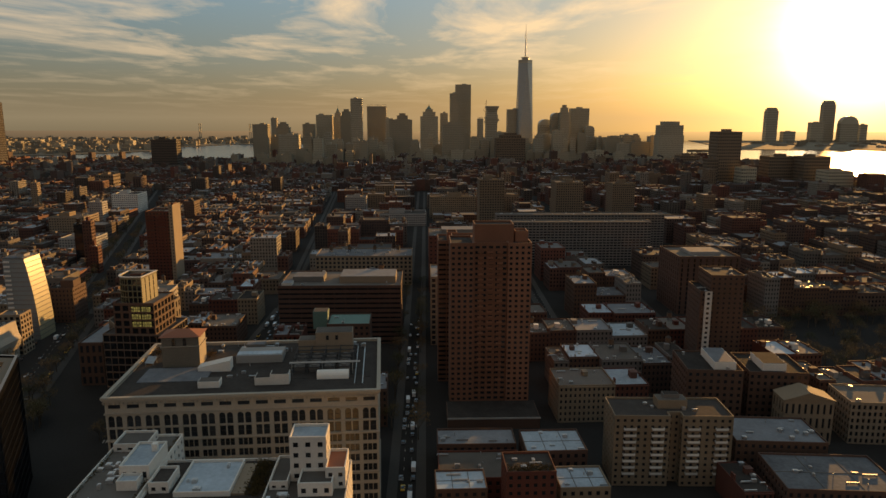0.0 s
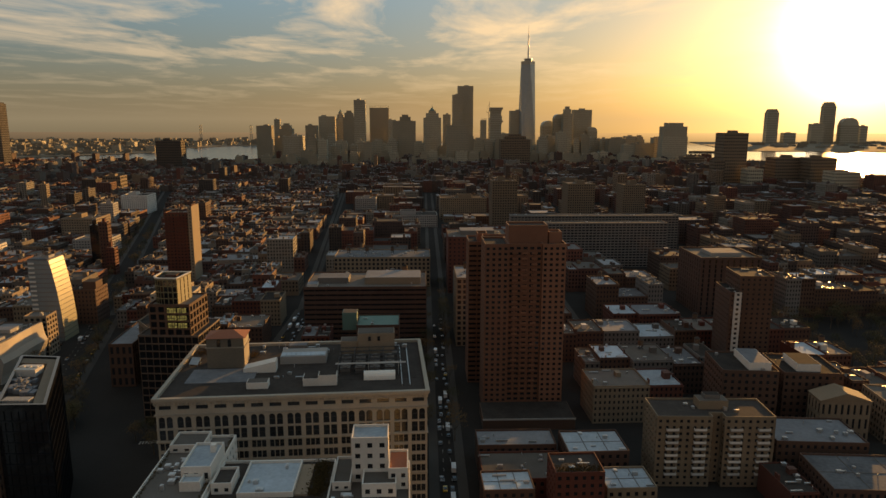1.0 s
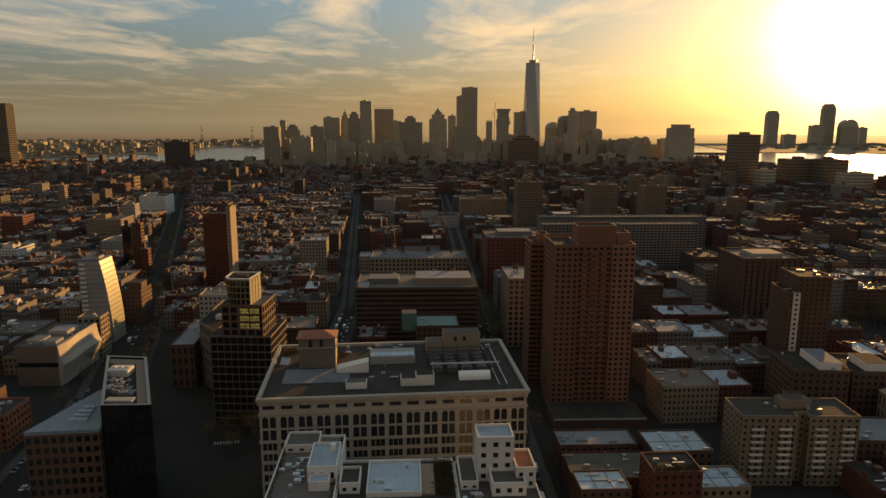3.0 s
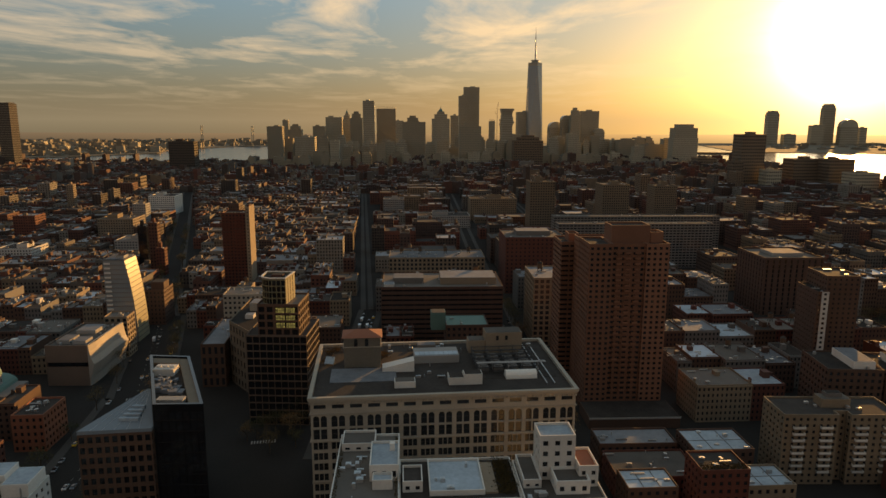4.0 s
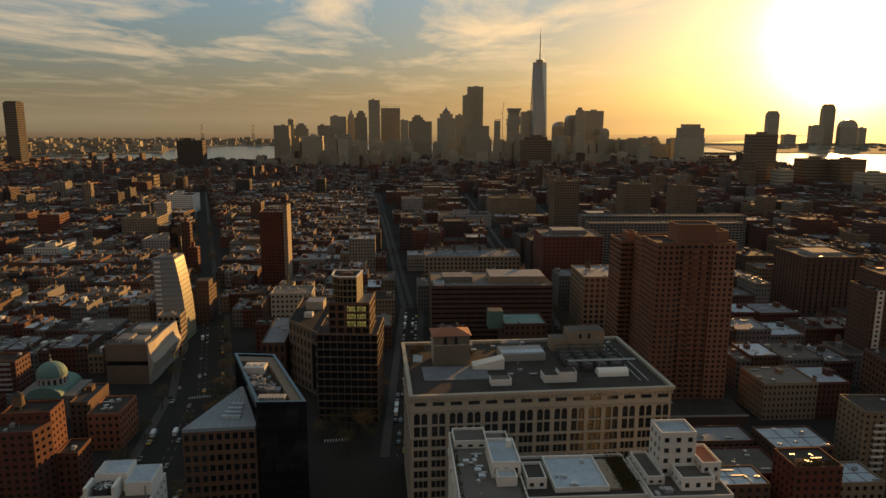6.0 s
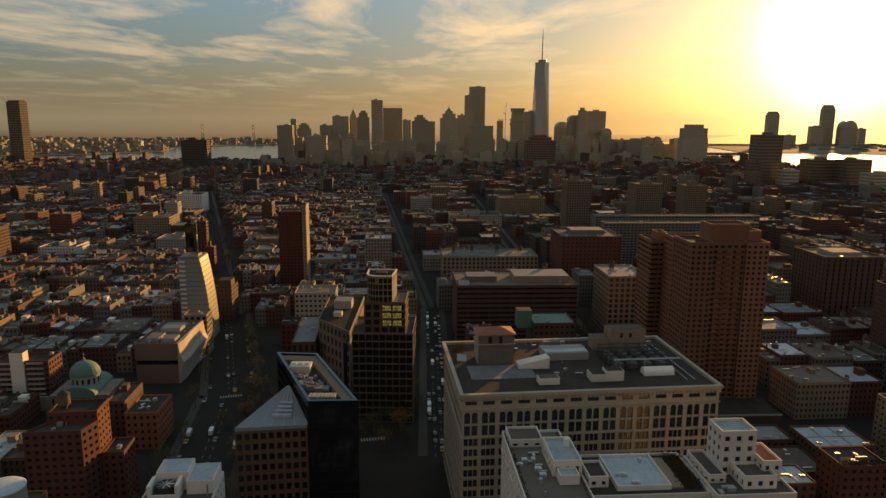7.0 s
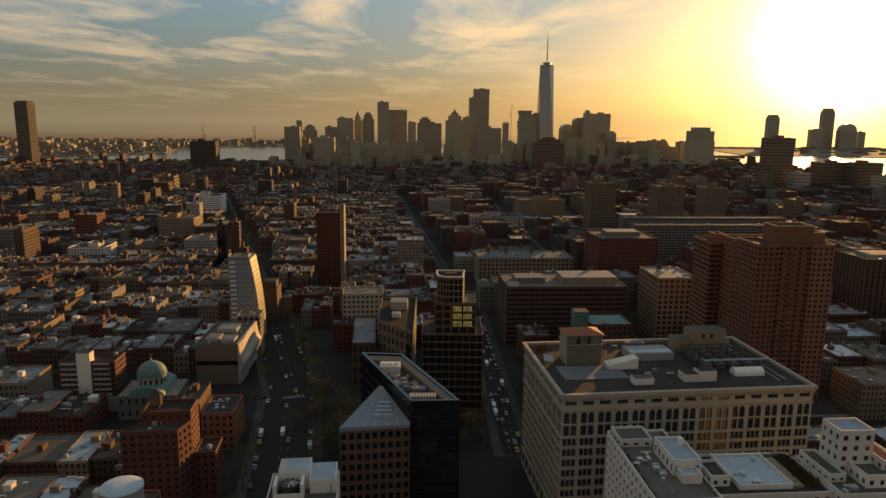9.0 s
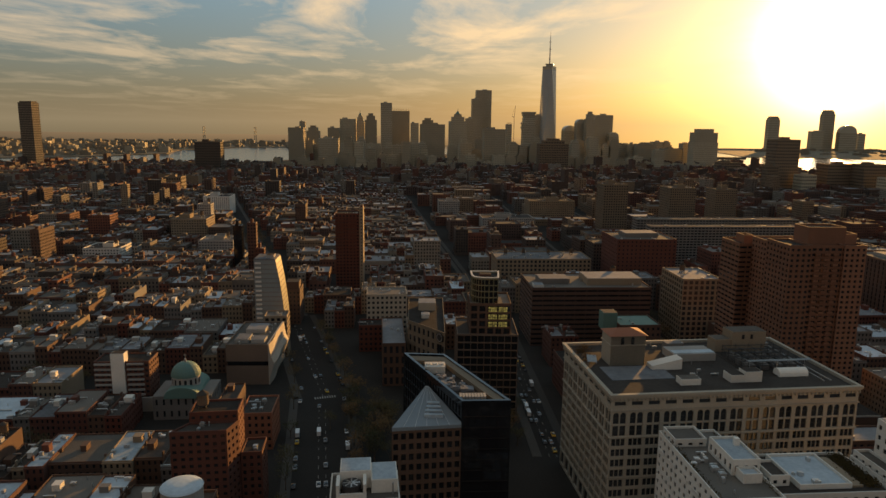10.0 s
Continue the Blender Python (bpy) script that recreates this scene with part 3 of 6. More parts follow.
tower(743, 1520, 63, 75, "B", "flat")
tower(797, 1480, 57, 77, "B", "flat")
tower(805, 1400, 53, 53, "S", "flat")
tower(-821, 2005, 73, 94, "B", "slab")
tower(-1383, 2100, 57, 204, "B", "oms")
tower(-1864, 3300, 37, 34, "S", "flat")
tower(-1828, 3300, 37, 18, "S", "flat")
tower(-1701, 3700, 42, 39, "S", "flat")
tower(-2322, 3900, 57, 36, "S", "flat")
tower(61, 900, 33, 78, "B", "flat")
tower(174, 960, 38, 69, "B", "flat")
tower(268, 1030, 34, 61, "B", "flat")
tower(-695, 1150, 11, 49, "T", "flat")
tower(-724, 1450, 36, 38, "B", "flat")
tower(-543, 1150, 43, 30, "W", "flat")
tower(-516, 1000, 19, 35, "S", "flat")
tower(-505, 900, 46, 27, "T", "flat")
tower(-392, 720, 9, 46, "D", "flat")
tower(-372, 700, 9, 52, "R", "flat")
tower(-362, 690, 9, 27, "R", "flat")
tower(-440, 800, 40, 16, "S", "flat")
tower(-556, 760, 39, 13, "W", "flat")
tower(-547, 800, 29, 8, "S", "flat")
tower(-692, 1050, 20, 8, "S", "flat")
tower(-801, 1000, 20, 11, "R", "flat")
tower(-757, 960, 23, 20, "R", "flat")
tower(-152, 1150, 35, 26, "S", "flat")
tower(12, 1090, 74, 34, "T", "flat")
tower(-68, 1010, 78, 17, "S", "flat")


fill = random.Random(31)
fx = -650.0
while fx < 760:
    fw = fill.uniform(22, 40)
    tower(round(fx + fw / 2), round(fill.uniform(2065, 2140)), round(fw - 2), round(fill.uniform(38, 66)), fill.choice("BSB"), fill.choice(("flat", "step", "flat", "crown")))
    if fill.random() < 0.7:
        tower(round(fx + fw / 2), round(fill.uniform(2420, 2500)), round(fw), round(fill.uniform(70, 112)), fill.choice("BSG"), fill.choice(("flat", "step", "crown")))
    fx += fw


def tallest_tower(x, y):
    """The tallest tower: a square shaft whose corners are cut back into eight tall triangles, with a ring and a mast."""
    root = thing("skyscraper", x, y, 12.0, "tall tapering blue-grey glass tower with a ringed mast", "skyscraper", "towers of the far skyline")
    keep_clear(x, y, 12.0, -31, -31, 31, 31)
    shaft, base, ring, mast, lines = Build(), Build(), Build(), Build(), Build()
    base.prism([(-31, -31), (31, -31), (31, 31), (-31, 31)], 0, 57)
    low_pts = [(-31, -31), (31, -31), (31, 31), (-31, 31)]
    top_pts = [(0, -31), (31, 0), (0, 31), (-31, 0)]
    for i in range(4):
        j = (i + 1) % 4
        shaft.poly([(*low_pts[i], 57), (*low_pts[j], 57), (*top_pts[i], 386)])
        shaft.poly([(*low_pts[j], 57), (*top_pts[j], 386), (*top_pts[i], 386)])
    shaft.poly([(*p, 386) for p in top_pts])
    for k in range(1, 44):
        z = 57 + 329 * k / 44
        s = (z - 57) / 329
        ring_pts = []
        for i in range(4):
            a, b, c = Vector(low_pts[i]), Vector(low_pts[(i + 1) % 4]), Vector(top_pts[i])
            ring_pts += [tuple(a.lerp(c, s) * 1.003), tuple(b.lerp(c, s) * 1.003)]
        lines.prism(ring_pts, z, z + 0.7, False)
    ring.prism([(x1 * 1.0, y1 * 1.0) for x1, y1 in top_pts], 386, 400)
    ring.tube(0, 0, 400, 408, 16, 15, 20)
    ring.tube(0, 0, 408, 411, 18, 18, 20)
    for z0, z1, r0, r1 in ((400, 455, 3.2, 2.6), (455, 490, 2.4, 1.9), (490, 520, 1.7, 1.2), (520, 546, 1.0, 0.3)):
        mast.tube(0, 0, z0, z1, r0, r1, 8)
    for z in (430, 470, 500):
        mast.tube(0, 0, z, z + 2.5, 4.2, 4.2, 10)
    part("base", base, HAZED_GLASS, root)
    part("shaft", shaft, PALEGLASS, root, "pale blue-grey reflective glass shaft")
    part("floor_line", lines, HAZED_GLASS, root, kind="stuff")
    part("parapet_ring", ring, HAZED_GLASS, root)
    part("mast", mast, STEEL, root, "slim steel mast")


tallest_tower(335, 3000)


def crane(x, y, z):
    root = thing("tower_crane", x, y, 20, "thin steel tower crane beside a building under construction", "crane", z=0)
    m, j = Build(), Build()
    m.rod((0, 0, 0), (0, 0, z), 1.0)
    j.rod((0, 0, z - 3), (4, 0, z + 42), 0.7)
    j.rod((0, 0, z - 3), (-9, 0, z + 2), 0.9)
    j.rod((-9, 0, z + 2), (4, 0, z + 42), 0.2)
    part("mast", m, IRON, root)
    part("jib", j, IRON, root)


crane(152, 2700, 185)


def bridge_pylon(x, y, h):
    root = thing("bridge_tower", x, y, 0, "grey steel portal tower of a distant suspension bridge", "bridge", "towers of the distant bridge")
    legs = Build()
    for s in (-1, 1):
        legs.box(s * 6 - 2, 0, 0, s * 6 + 2, 5, h)
    cross = Build()
    for f in (0.45, 0.75, 0.97):
        cross.box(-6, 1, h * f - 3, 6, 4, h * f)
    part("leg", legs, HAZED_STONE, root)
    part("cross_beam", cross, HAZED_STONE, root)


bridge_pylon(-1764, 4960, 116)
bridge_pylon(-1403, 4960, 114)

# ---- common houses ----
GRID = 3.5
GC, GS = math.cos(radians(GRID)), math.sin(radians(GRID))


def grid_to_world(u, v):
    return (u * GC - v * GS, u * GS + v * GC)


def inside(pts, x, y):
    hit = False
    for i in range(len(pts)):
        (x0, y0), (x1, y1) = pts[i - 1], pts[i]
        if (y0 > y) != (y1 > y) and x < (x1 - x0) * (y - y0) / (y1 - y0) + x0:
            hit = not hit
    return hit


# the wide streets that run away from the camera: where each one lies and how wide it is
AVENUES = [((-14, 200), (-53, 1484), 17), ((-131, 300), (-134, 560), 20), ((-137, 560), (-240, 1500), 11), ((-229, 218), (-252, 374), 36), ((-250, 374), (-300, 538), 36), ((-300, 538), (-633, 1523), 24),
           ((85, 480), (70, 1500), 13), ((170, 480), (165, 1500), 13), ((250, 640), (255, 1500), 20), ((350, 640), (360, 1500), 14), ((470, 640), (480, 1600), 26)]


def on_street(x, y, pad):
    for (xa, ya), (xb, yb), wide in AVENUES:
        if ya <= y <= yb and abs(x - (xa + (xb - xa) * (y - ya) / (yb - ya))) < wide / 2 + pad:
            return True
    return False


def clear_of_heroes(x, y, w, d):
    tests = [grid_offset(x, y, a, b) for a in (0, w / 2, w) for b in (0, d / 2, d)]
    for plan in HERO_PLANS:
        cx, cy = plan[0]
        if abs(cx - x) > 190 or abs(cy - y) > 190:
            continue
        if any(inside(plan, px, py) for px, py in tests):
            return False
        ux = [grid_local(x, y, px, py) for px, py in plan + [((plan[0][0] + plan[2][0]) / 2, (plan[0][1] + plan[2][1]) / 2)]]
        if any(0 < a < w and 0 < b < d for a, b in ux):
            return False
    return True


def grid_offset(x, y, a, b):
    return (x + a * GC - b * GS, y + a * GS + b * GC)


def grid_local(x, y, px, py):
    dx, dy = px - x, py - y
    return (dx * GC + dy * GS, -dx * GS + dy * GC)


HOUSE_WALLS = [(RED, "dark red brick"), (BROWN, "brown brick"), (TAN, "tan brick"), (GREY, "grey brick"), (BROWN, "sooty brown brick"), (RED, "red brick"), (BROWN, "dark brown brick"), (RED, "weathered red brick"), (BROWN, "weathered brown brick"), (TAN, "pale tan brick"), (GREY, "sooty grey brick")]
HOUSE_ROOFS = [(SILVER, "silver-coated roof"), (BLUEROOF, "pale blue-grey membrane roof"), (SILVER, "silver-coated roof"), (TAR, "black tar roof"), (GRAVEL, "grey gravel roof"), (GRAVEL, "worn gravel roof"), (TAR, "dark flat roof")]


def house(x, y, w, d, h, rng, front=True):
    """A town house on its lot: windowed street fronts, blank party walls, parapet, cornice, stair hut, chimneys, roof gear."""
    wm, wword = rng.choice(HOUSE_WALLS)
    rm, rword = rng.choice(HOUSE_ROOFS)
    root = thing("town_house" if h < 30 else "loft_building", x, y, GRID, f"{wword} {'house' if h < 30 else 'loft building'} with a {rword}", "building", "common houses of the district")
    wall, panes, roof, hut = Build(), Build(), Build(), Build()
    pts = [(0, 0), (w, 0), (w, d), (0, d)]
    outline_walls(wall, panes, pts, 0, h, 3.4, 2.6, 0.42, 0.52, (2,) if w > 16 else (1, 2, 3) if rng.random() < 0.5 else (2,), 0.22)
    inner = parapet(wall, pts, h, rng.uniform(0.6, 1.2), 0.3)
    wall.box(-0.05, -0.5, h - 0.5, w + 0.05, -0.004, h + 0.1)
    roof.prism(inner, h - 0.5, h + 0.05)
    hx, hy = rng.uniform(0.5, max(0.6, w - 4.2)), rng.uniform(d * 0.3, d * 0.65)
    hw, hd, hh = rng.uniform(2.4, 4.0), rng.uniform(2.6, 5.0), rng.uniform(2.2, 3.4)
    hut.box(hx, hy, h, hx + hw, hy + hd, h + hh)
    hut.box(hx - 0.15, hy - 0.15, h + hh, hx + hw + 0.15, hy + hd + 0.15, h + hh + 0.15)
    for _ in range(rng.randint(1, 3)):
        cx_, cy_ = rng.choice((0.35, w - 1.0)), rng.uniform(1, d - 2)
        chim = Build()
        top = h + rng.uniform(1.6, 2.6)
        chim.box(cx_, cy_, h, cx_ + 0.65, cy_ + 1.2, top)
        chim.box(cx_ - 0.08, cy_ - 0.08, top, cx_ + 0.73, cy_ + 1.28, top + 0.15)
        part("chimney", chim, wm, root)
    part("wall", wall, wm, root)
    part("window_pane", panes, GLASS, root, kind="stuff")
    part("roof", roof, rm, root)
    part("stair_hut", hut, wm if rng.random() < 0.6 else rng.choice((WHITE, CONCRETE, GREY)), root)
    if rng.random() < 0.8:
        gear = Build()
        roof_gear(gear, rng, 1, 1, w - 1, d - 1, h + 0.05, rng.randint(4, 10))
        part("rooftop_unit", gear, STEEL, root, "grey cooling units and vents", "stuff")
    if h > 19 and rng.random() < 0.3:
        water_tank(root, w * 0.5, d * 0.75, h + 0.05, 1.7, 3.2, 2.6)


far_wall, far_roof, far_panes = Build(), Build(), Build()
shore_wall, shore_roof = Build(), Build()


def far_house(x, y, w, d, h, rng, far_wall=far_wall, far_roof=far_roof):
    c = [grid_offset(x, y, a, b) for a, b in ((0, 0), (w, 0), (w, d), (0, d))]
    far_wall.prism(c, 0, h, False)
    inner = inset(c, 0.5)
    n = len(far_wall.v)
    far_wall.v += [(*p, h) for p in inner] + [(*p, h - 0.9) for p in inner]
    for i in range(4):
        j = (i + 1) % 4
        far_wall.f.append((n - 4 + i, n - 4 + j, n + j, n + i))
        far_wall.f.append((n + i, n + j, n + 4 + j, n + 4 + i))
    far_roof.poly([(*p, h - 0.9) for p in inner])
    for _ in range(rng.randint(1, 2)):
        a, b = rng.uniform(1, max(1.2, w - 5)), rng.uniform(2, max(2.2, d - 6))
        hh, hw = rng.uniform(2.2, 4.5), rng.uniform(2.5, 5)
        q = [grid_offset(x, y, a + p, b + r) for p, r in ((0, 0), (hw, 0), (hw, hw), (0, hw))]
        far_wall.prism(q, h - 0.9, h + hh - 0.9, False)
        far_roof.poly([(*p, h + hh - 0.9) for p in q])
    if y < 900:
        for _ in range(rng.randint(3, 6)):
            a, b = rng.uniform(1, max(1.2, w - 2)), rng.uniform(1.5, max(1.8, d - 2))
            s, hh = rng.uniform(0.7, 1.6), rng.uniform(0.7, 2.2)
            q = [grid_offset(x, y, a + p, b + r) for p, r in ((0, 0), (s, 0), (s, s), (0, s))]
            far_wall.prism(q, h - 0.9, h + hh - 0.9, True)
    if rng.random() < 0.16 and h > 16:
        a, b = grid_offset(x, y, w * 0.6, d * 0.5)
        far_wall.tube(a, b, h + 2, h + 5.6, 1.8, 1.75, 8)
        far_wall.tube(a, b, h + 5.6, h + 7, 1.9, 0.2, 8)
    if y < 1500:
        step = 2.9 if y < 1100 else 4.2
        for lo_pt, hi_pt in ((c[0], c[1]), (c[1], c[2]), (c[3], c[0])):
            length = math.hypot(hi_pt[0] - lo_pt[0], hi_pt[1] - lo_pt[1])
            ux, uy = (hi_pt[0] - lo_pt[0]) / length, (hi_pt[1] - lo_pt[1]) / length
            ox, oy = lo_pt[0] + uy * 0.06, lo_pt[1] - ux * 0.06
            cols = max(1, int(length / step))
            for r in range(1, max(2, int(h / 3.5))):
                for k in range(cols):
                    s = length * (k + 0.28) / cols
                    e = s + length * 0.44 / cols
                    za = r * 3.5 + 0.9 - 0.6
                    if za + 1.8 < h - 0.8:
                        far_panes.quad((ox + ux * s, oy + uy * s, za), (ox + ux * e, oy + uy * e, za), (ox + ux * e, oy + uy * e, za + 1.8), (ox + ux * s, oy + uy * s, za + 1.8))


def lots():
    """Rows of lots along the cross streets: two rows back to back to a block, with a street between blocks."""
    rng = random.Random(11)
    made = 0
    v = 150.0
    while v < 2350:
        near = made < 300
        deep = 78 if v < 560 else 84
        for row in range(2):
            v0 = v + (0 if row == 0 else deep / 2 - 5)
            half = 160 + v * 0.72
            u = -half - 230 + v * 0.05
            while u < half + 40:
                w = rng.choice((7.5, 7.5, 8, 9, 12, 15, 22)) if u < -150 or v > 1500 else rng.choice((9, 12, 15, 18, 24, 30))
                if not near:
                    w *= 1.25
                d = deep / 2 - 11 + rng.uniform(-5, 4)
                if u < -150:
                    h = rng.choice((12, 13, 14, 15, 15, 16, 16, 17, 19)) + rng.uniform(-1, 1)
                else:
                    h = rng.choice((15, 18, 20, 22, 24, 26, 28, 32)) + rng.uniform(-1, 1)
                if v < 430 and u > -150:
                    h = min(h, 20 if v > 290 else 12)
                if v > 700 and rng.random() < 0.03:
                    h += rng.uniform(12, 28)
                if v > 1650:
                    h += rng.uniform(0, 14)
                gx, gy = grid_to_world(u, v0)
                for tx, ty, tw, tz in SIGHT:
                    if 0 < ty - gy < 110 and abs(gx + w / 2 - tx) < tw / 2 + 8 + 0.3 * (ty - gy):
                        h = max(7.0, min(h, tz + (158 - tz) * (ty - gy - 30) / ty))
                x, y = grid_to_world(u, v0 + (0 if row == 0 else deep / 2 - 11 - d + 5))
                mid = grid_offset(x, y, w / 2, d / 2)
                if not on_street(*mid, w / 2 + 2) and clear_of_heroes(x, y, w, d) and not in_park(*mid) and in_island(*mid):
                    if made < 300 and abs(u + 100 + v * 0.06) < 130 + v * 0.68:
                        house(x, y, w - 0.05, d, h, rng)
                        made += 1
                    else:
                        far_house(x, y, w - 0.05, d, h, rng)
                u += w
        v += deep + 15
    return made


PARKS = []


def in_park(x, y):
    return any(inside(p, x, y) for p in PARKS)


def in_island(x, y):
    return inside([(-1700, 0), (1000, 0), (1010, 900), (950, 1900), (890, 2400), (850, 3200), (-300, 3400), (-690, 2900), (-890, 2580), (-1480, 2310), (-1780, 1500)], x, y)

# ---- the buildings in front ----


def block(name, label, x, y, angle, w, d, h, wall_mat, roof_mat, floor_h=3.3, bay=3.0, ww=0.45, wh=0.5, blank=(), category="building", glass=None, gear=6, clear=True, roof_h=0.9):
    """A plain-walled building by its near left corner; the children can be added to."""
    root = thing(name, x, y, angle, label, category)
    if clear:
        keep_clear(x, y, angle, -3, -3, w + 3, d + 3)
    wall, panes, roof = Build(), Build(), Build()
    pts = [(0, 0), (w, 0), (w, d), (0, d)]
    outline_walls(wall, panes, pts, 0, h, floor_h, bay, ww, wh, blank, 0.3)
    inner = parapet(wall, pts, h, roof_h, 0.4)
    roof.prism(inner, h - 0.5, h + 0.05)
    part("wall", wall, wall_mat, root)
    part("window_pane", panes, glass or GLASS, root, kind="stuff")
    part("roof", roof, roof_mat, root)
    if gear:
        g = Build()
        roof_gear(g, random.Random(int(x * 3 + y)), 2, 2, w - 2, d - 2, h + 0.05, gear)
        part("rooftop_unit", g, STEEL, root, "grey cooling units and vents", "stuff")
    return root


def add_box(root, name, x0, y0, z0, x1, y1, z1, mat, label="", roof=None):
    b = Build()
    b.box(x0, y0, z0, x1, y1, z1)
    ob = part(name, b, mat, root, label)
    if roof:
        r = Build()
        r.box(x0 + 0.3, y0 + 0.3, z1, x1 - 0.3, y1 - 0.3, z1 + 0.12)
        part("flat_roof", r, roof, ob)
    return ob


def poly_block(name, label, pts, z0, h, wall_mat, roof_mat, floor_h=3.3, bay=3.0, ww=0.45, wh=0.5, blank=(), category="building", glass=None, gear=0, root=None, rim=0.9, thick=0.4, group=""):
    """A building over any outline given in the plan's own metres, counter-clockwise; with root, one more storey-block of it."""
    ox, oy = pts[0]
    if root is None:
        root = thing(name, ox, oy, 0, label, category, group)
        HERO_PLANS.append([(px, py) for px, py in pts])
    else:
        ox, oy = root.matrix_basis.translation[:2]
    local = [(px - ox, py - oy) for px, py in pts]
    wall, panes, roof = Build(), Build(), Build()
    outline_walls(wall, panes, local, z0, h, floor_h, bay, ww, wh, blank, 0.3)
    inner = parapet(wall, local, h, rim, thick)
    roof.prism(inner, h - 0.5, h + 0.05)
    low = z0 < 1
    part("wall" if low else "upper_wall", wall, wall_mat, root)
    if panes.f:
        part("window_pane", panes, glass or GLASS, root, kind="stuff")
    part("roof" if low else "upper_roof", roof, roof_mat, root)
    if gear:
        g = Build()
        xs, ys = [p[0] for p in local], [p[1] for p in local]
        qx, qy = (max(xs) - min(xs)) * 0.25, (max(ys) - min(ys)) * 0.25
        roof_gear(g, random.Random(int(ox * 3 + oy)), min(xs) + qx, min(ys) + qy, max(xs) - qx, max(ys) - qy, h + 0.05, gear)
        part("rooftop_unit", g, STEEL, root, "grey cooling units and vents", "stuff")
    return root


def window_mesh(w, h, arch):
    """A sash window: glass, a frame and a meeting rail."""
    b = Build()
    if arch:
        r = w / 2
        b.poly([(0, 0, 0), (w, 0, 0)] + [(r + r * math.cos(math.pi * k / 8), 0, h - r + r * math.sin(math.pi * k / 8)) for k in range(9)])
    else:
        b.quad((0, 0, 0), (w, 0, 0), (w, 0, h), (0, 0, h))
    me = b.mesh("window", GLASS)
    me.materials.append(IRON)
    f = Build()
    f.box(0, -0.08, h * 0.5 - 0.07, w, -0.01, h * 0.5 + 0.07)
    f.box(0, -0.08, 0, 0.09, -0.01, h * (0.75 if arch else 1))
    f.box(w - 0.09, -0.08, 0, w, -0.01, h * (0.75 if arch else 1))
    bm = bmesh.new()
    bm.from_mesh(me)
    tmp = f.mesh("sash", IRON)
    bm.from_mesh(tmp)
    bm.faces.ensure_lookup_table()
    for face in bm.faces:
        if min(v.co.y for v in face.verts) < -0.005:
            face.material_index = 1
    bm.to_mesh(me)
    bm.free()
    return me


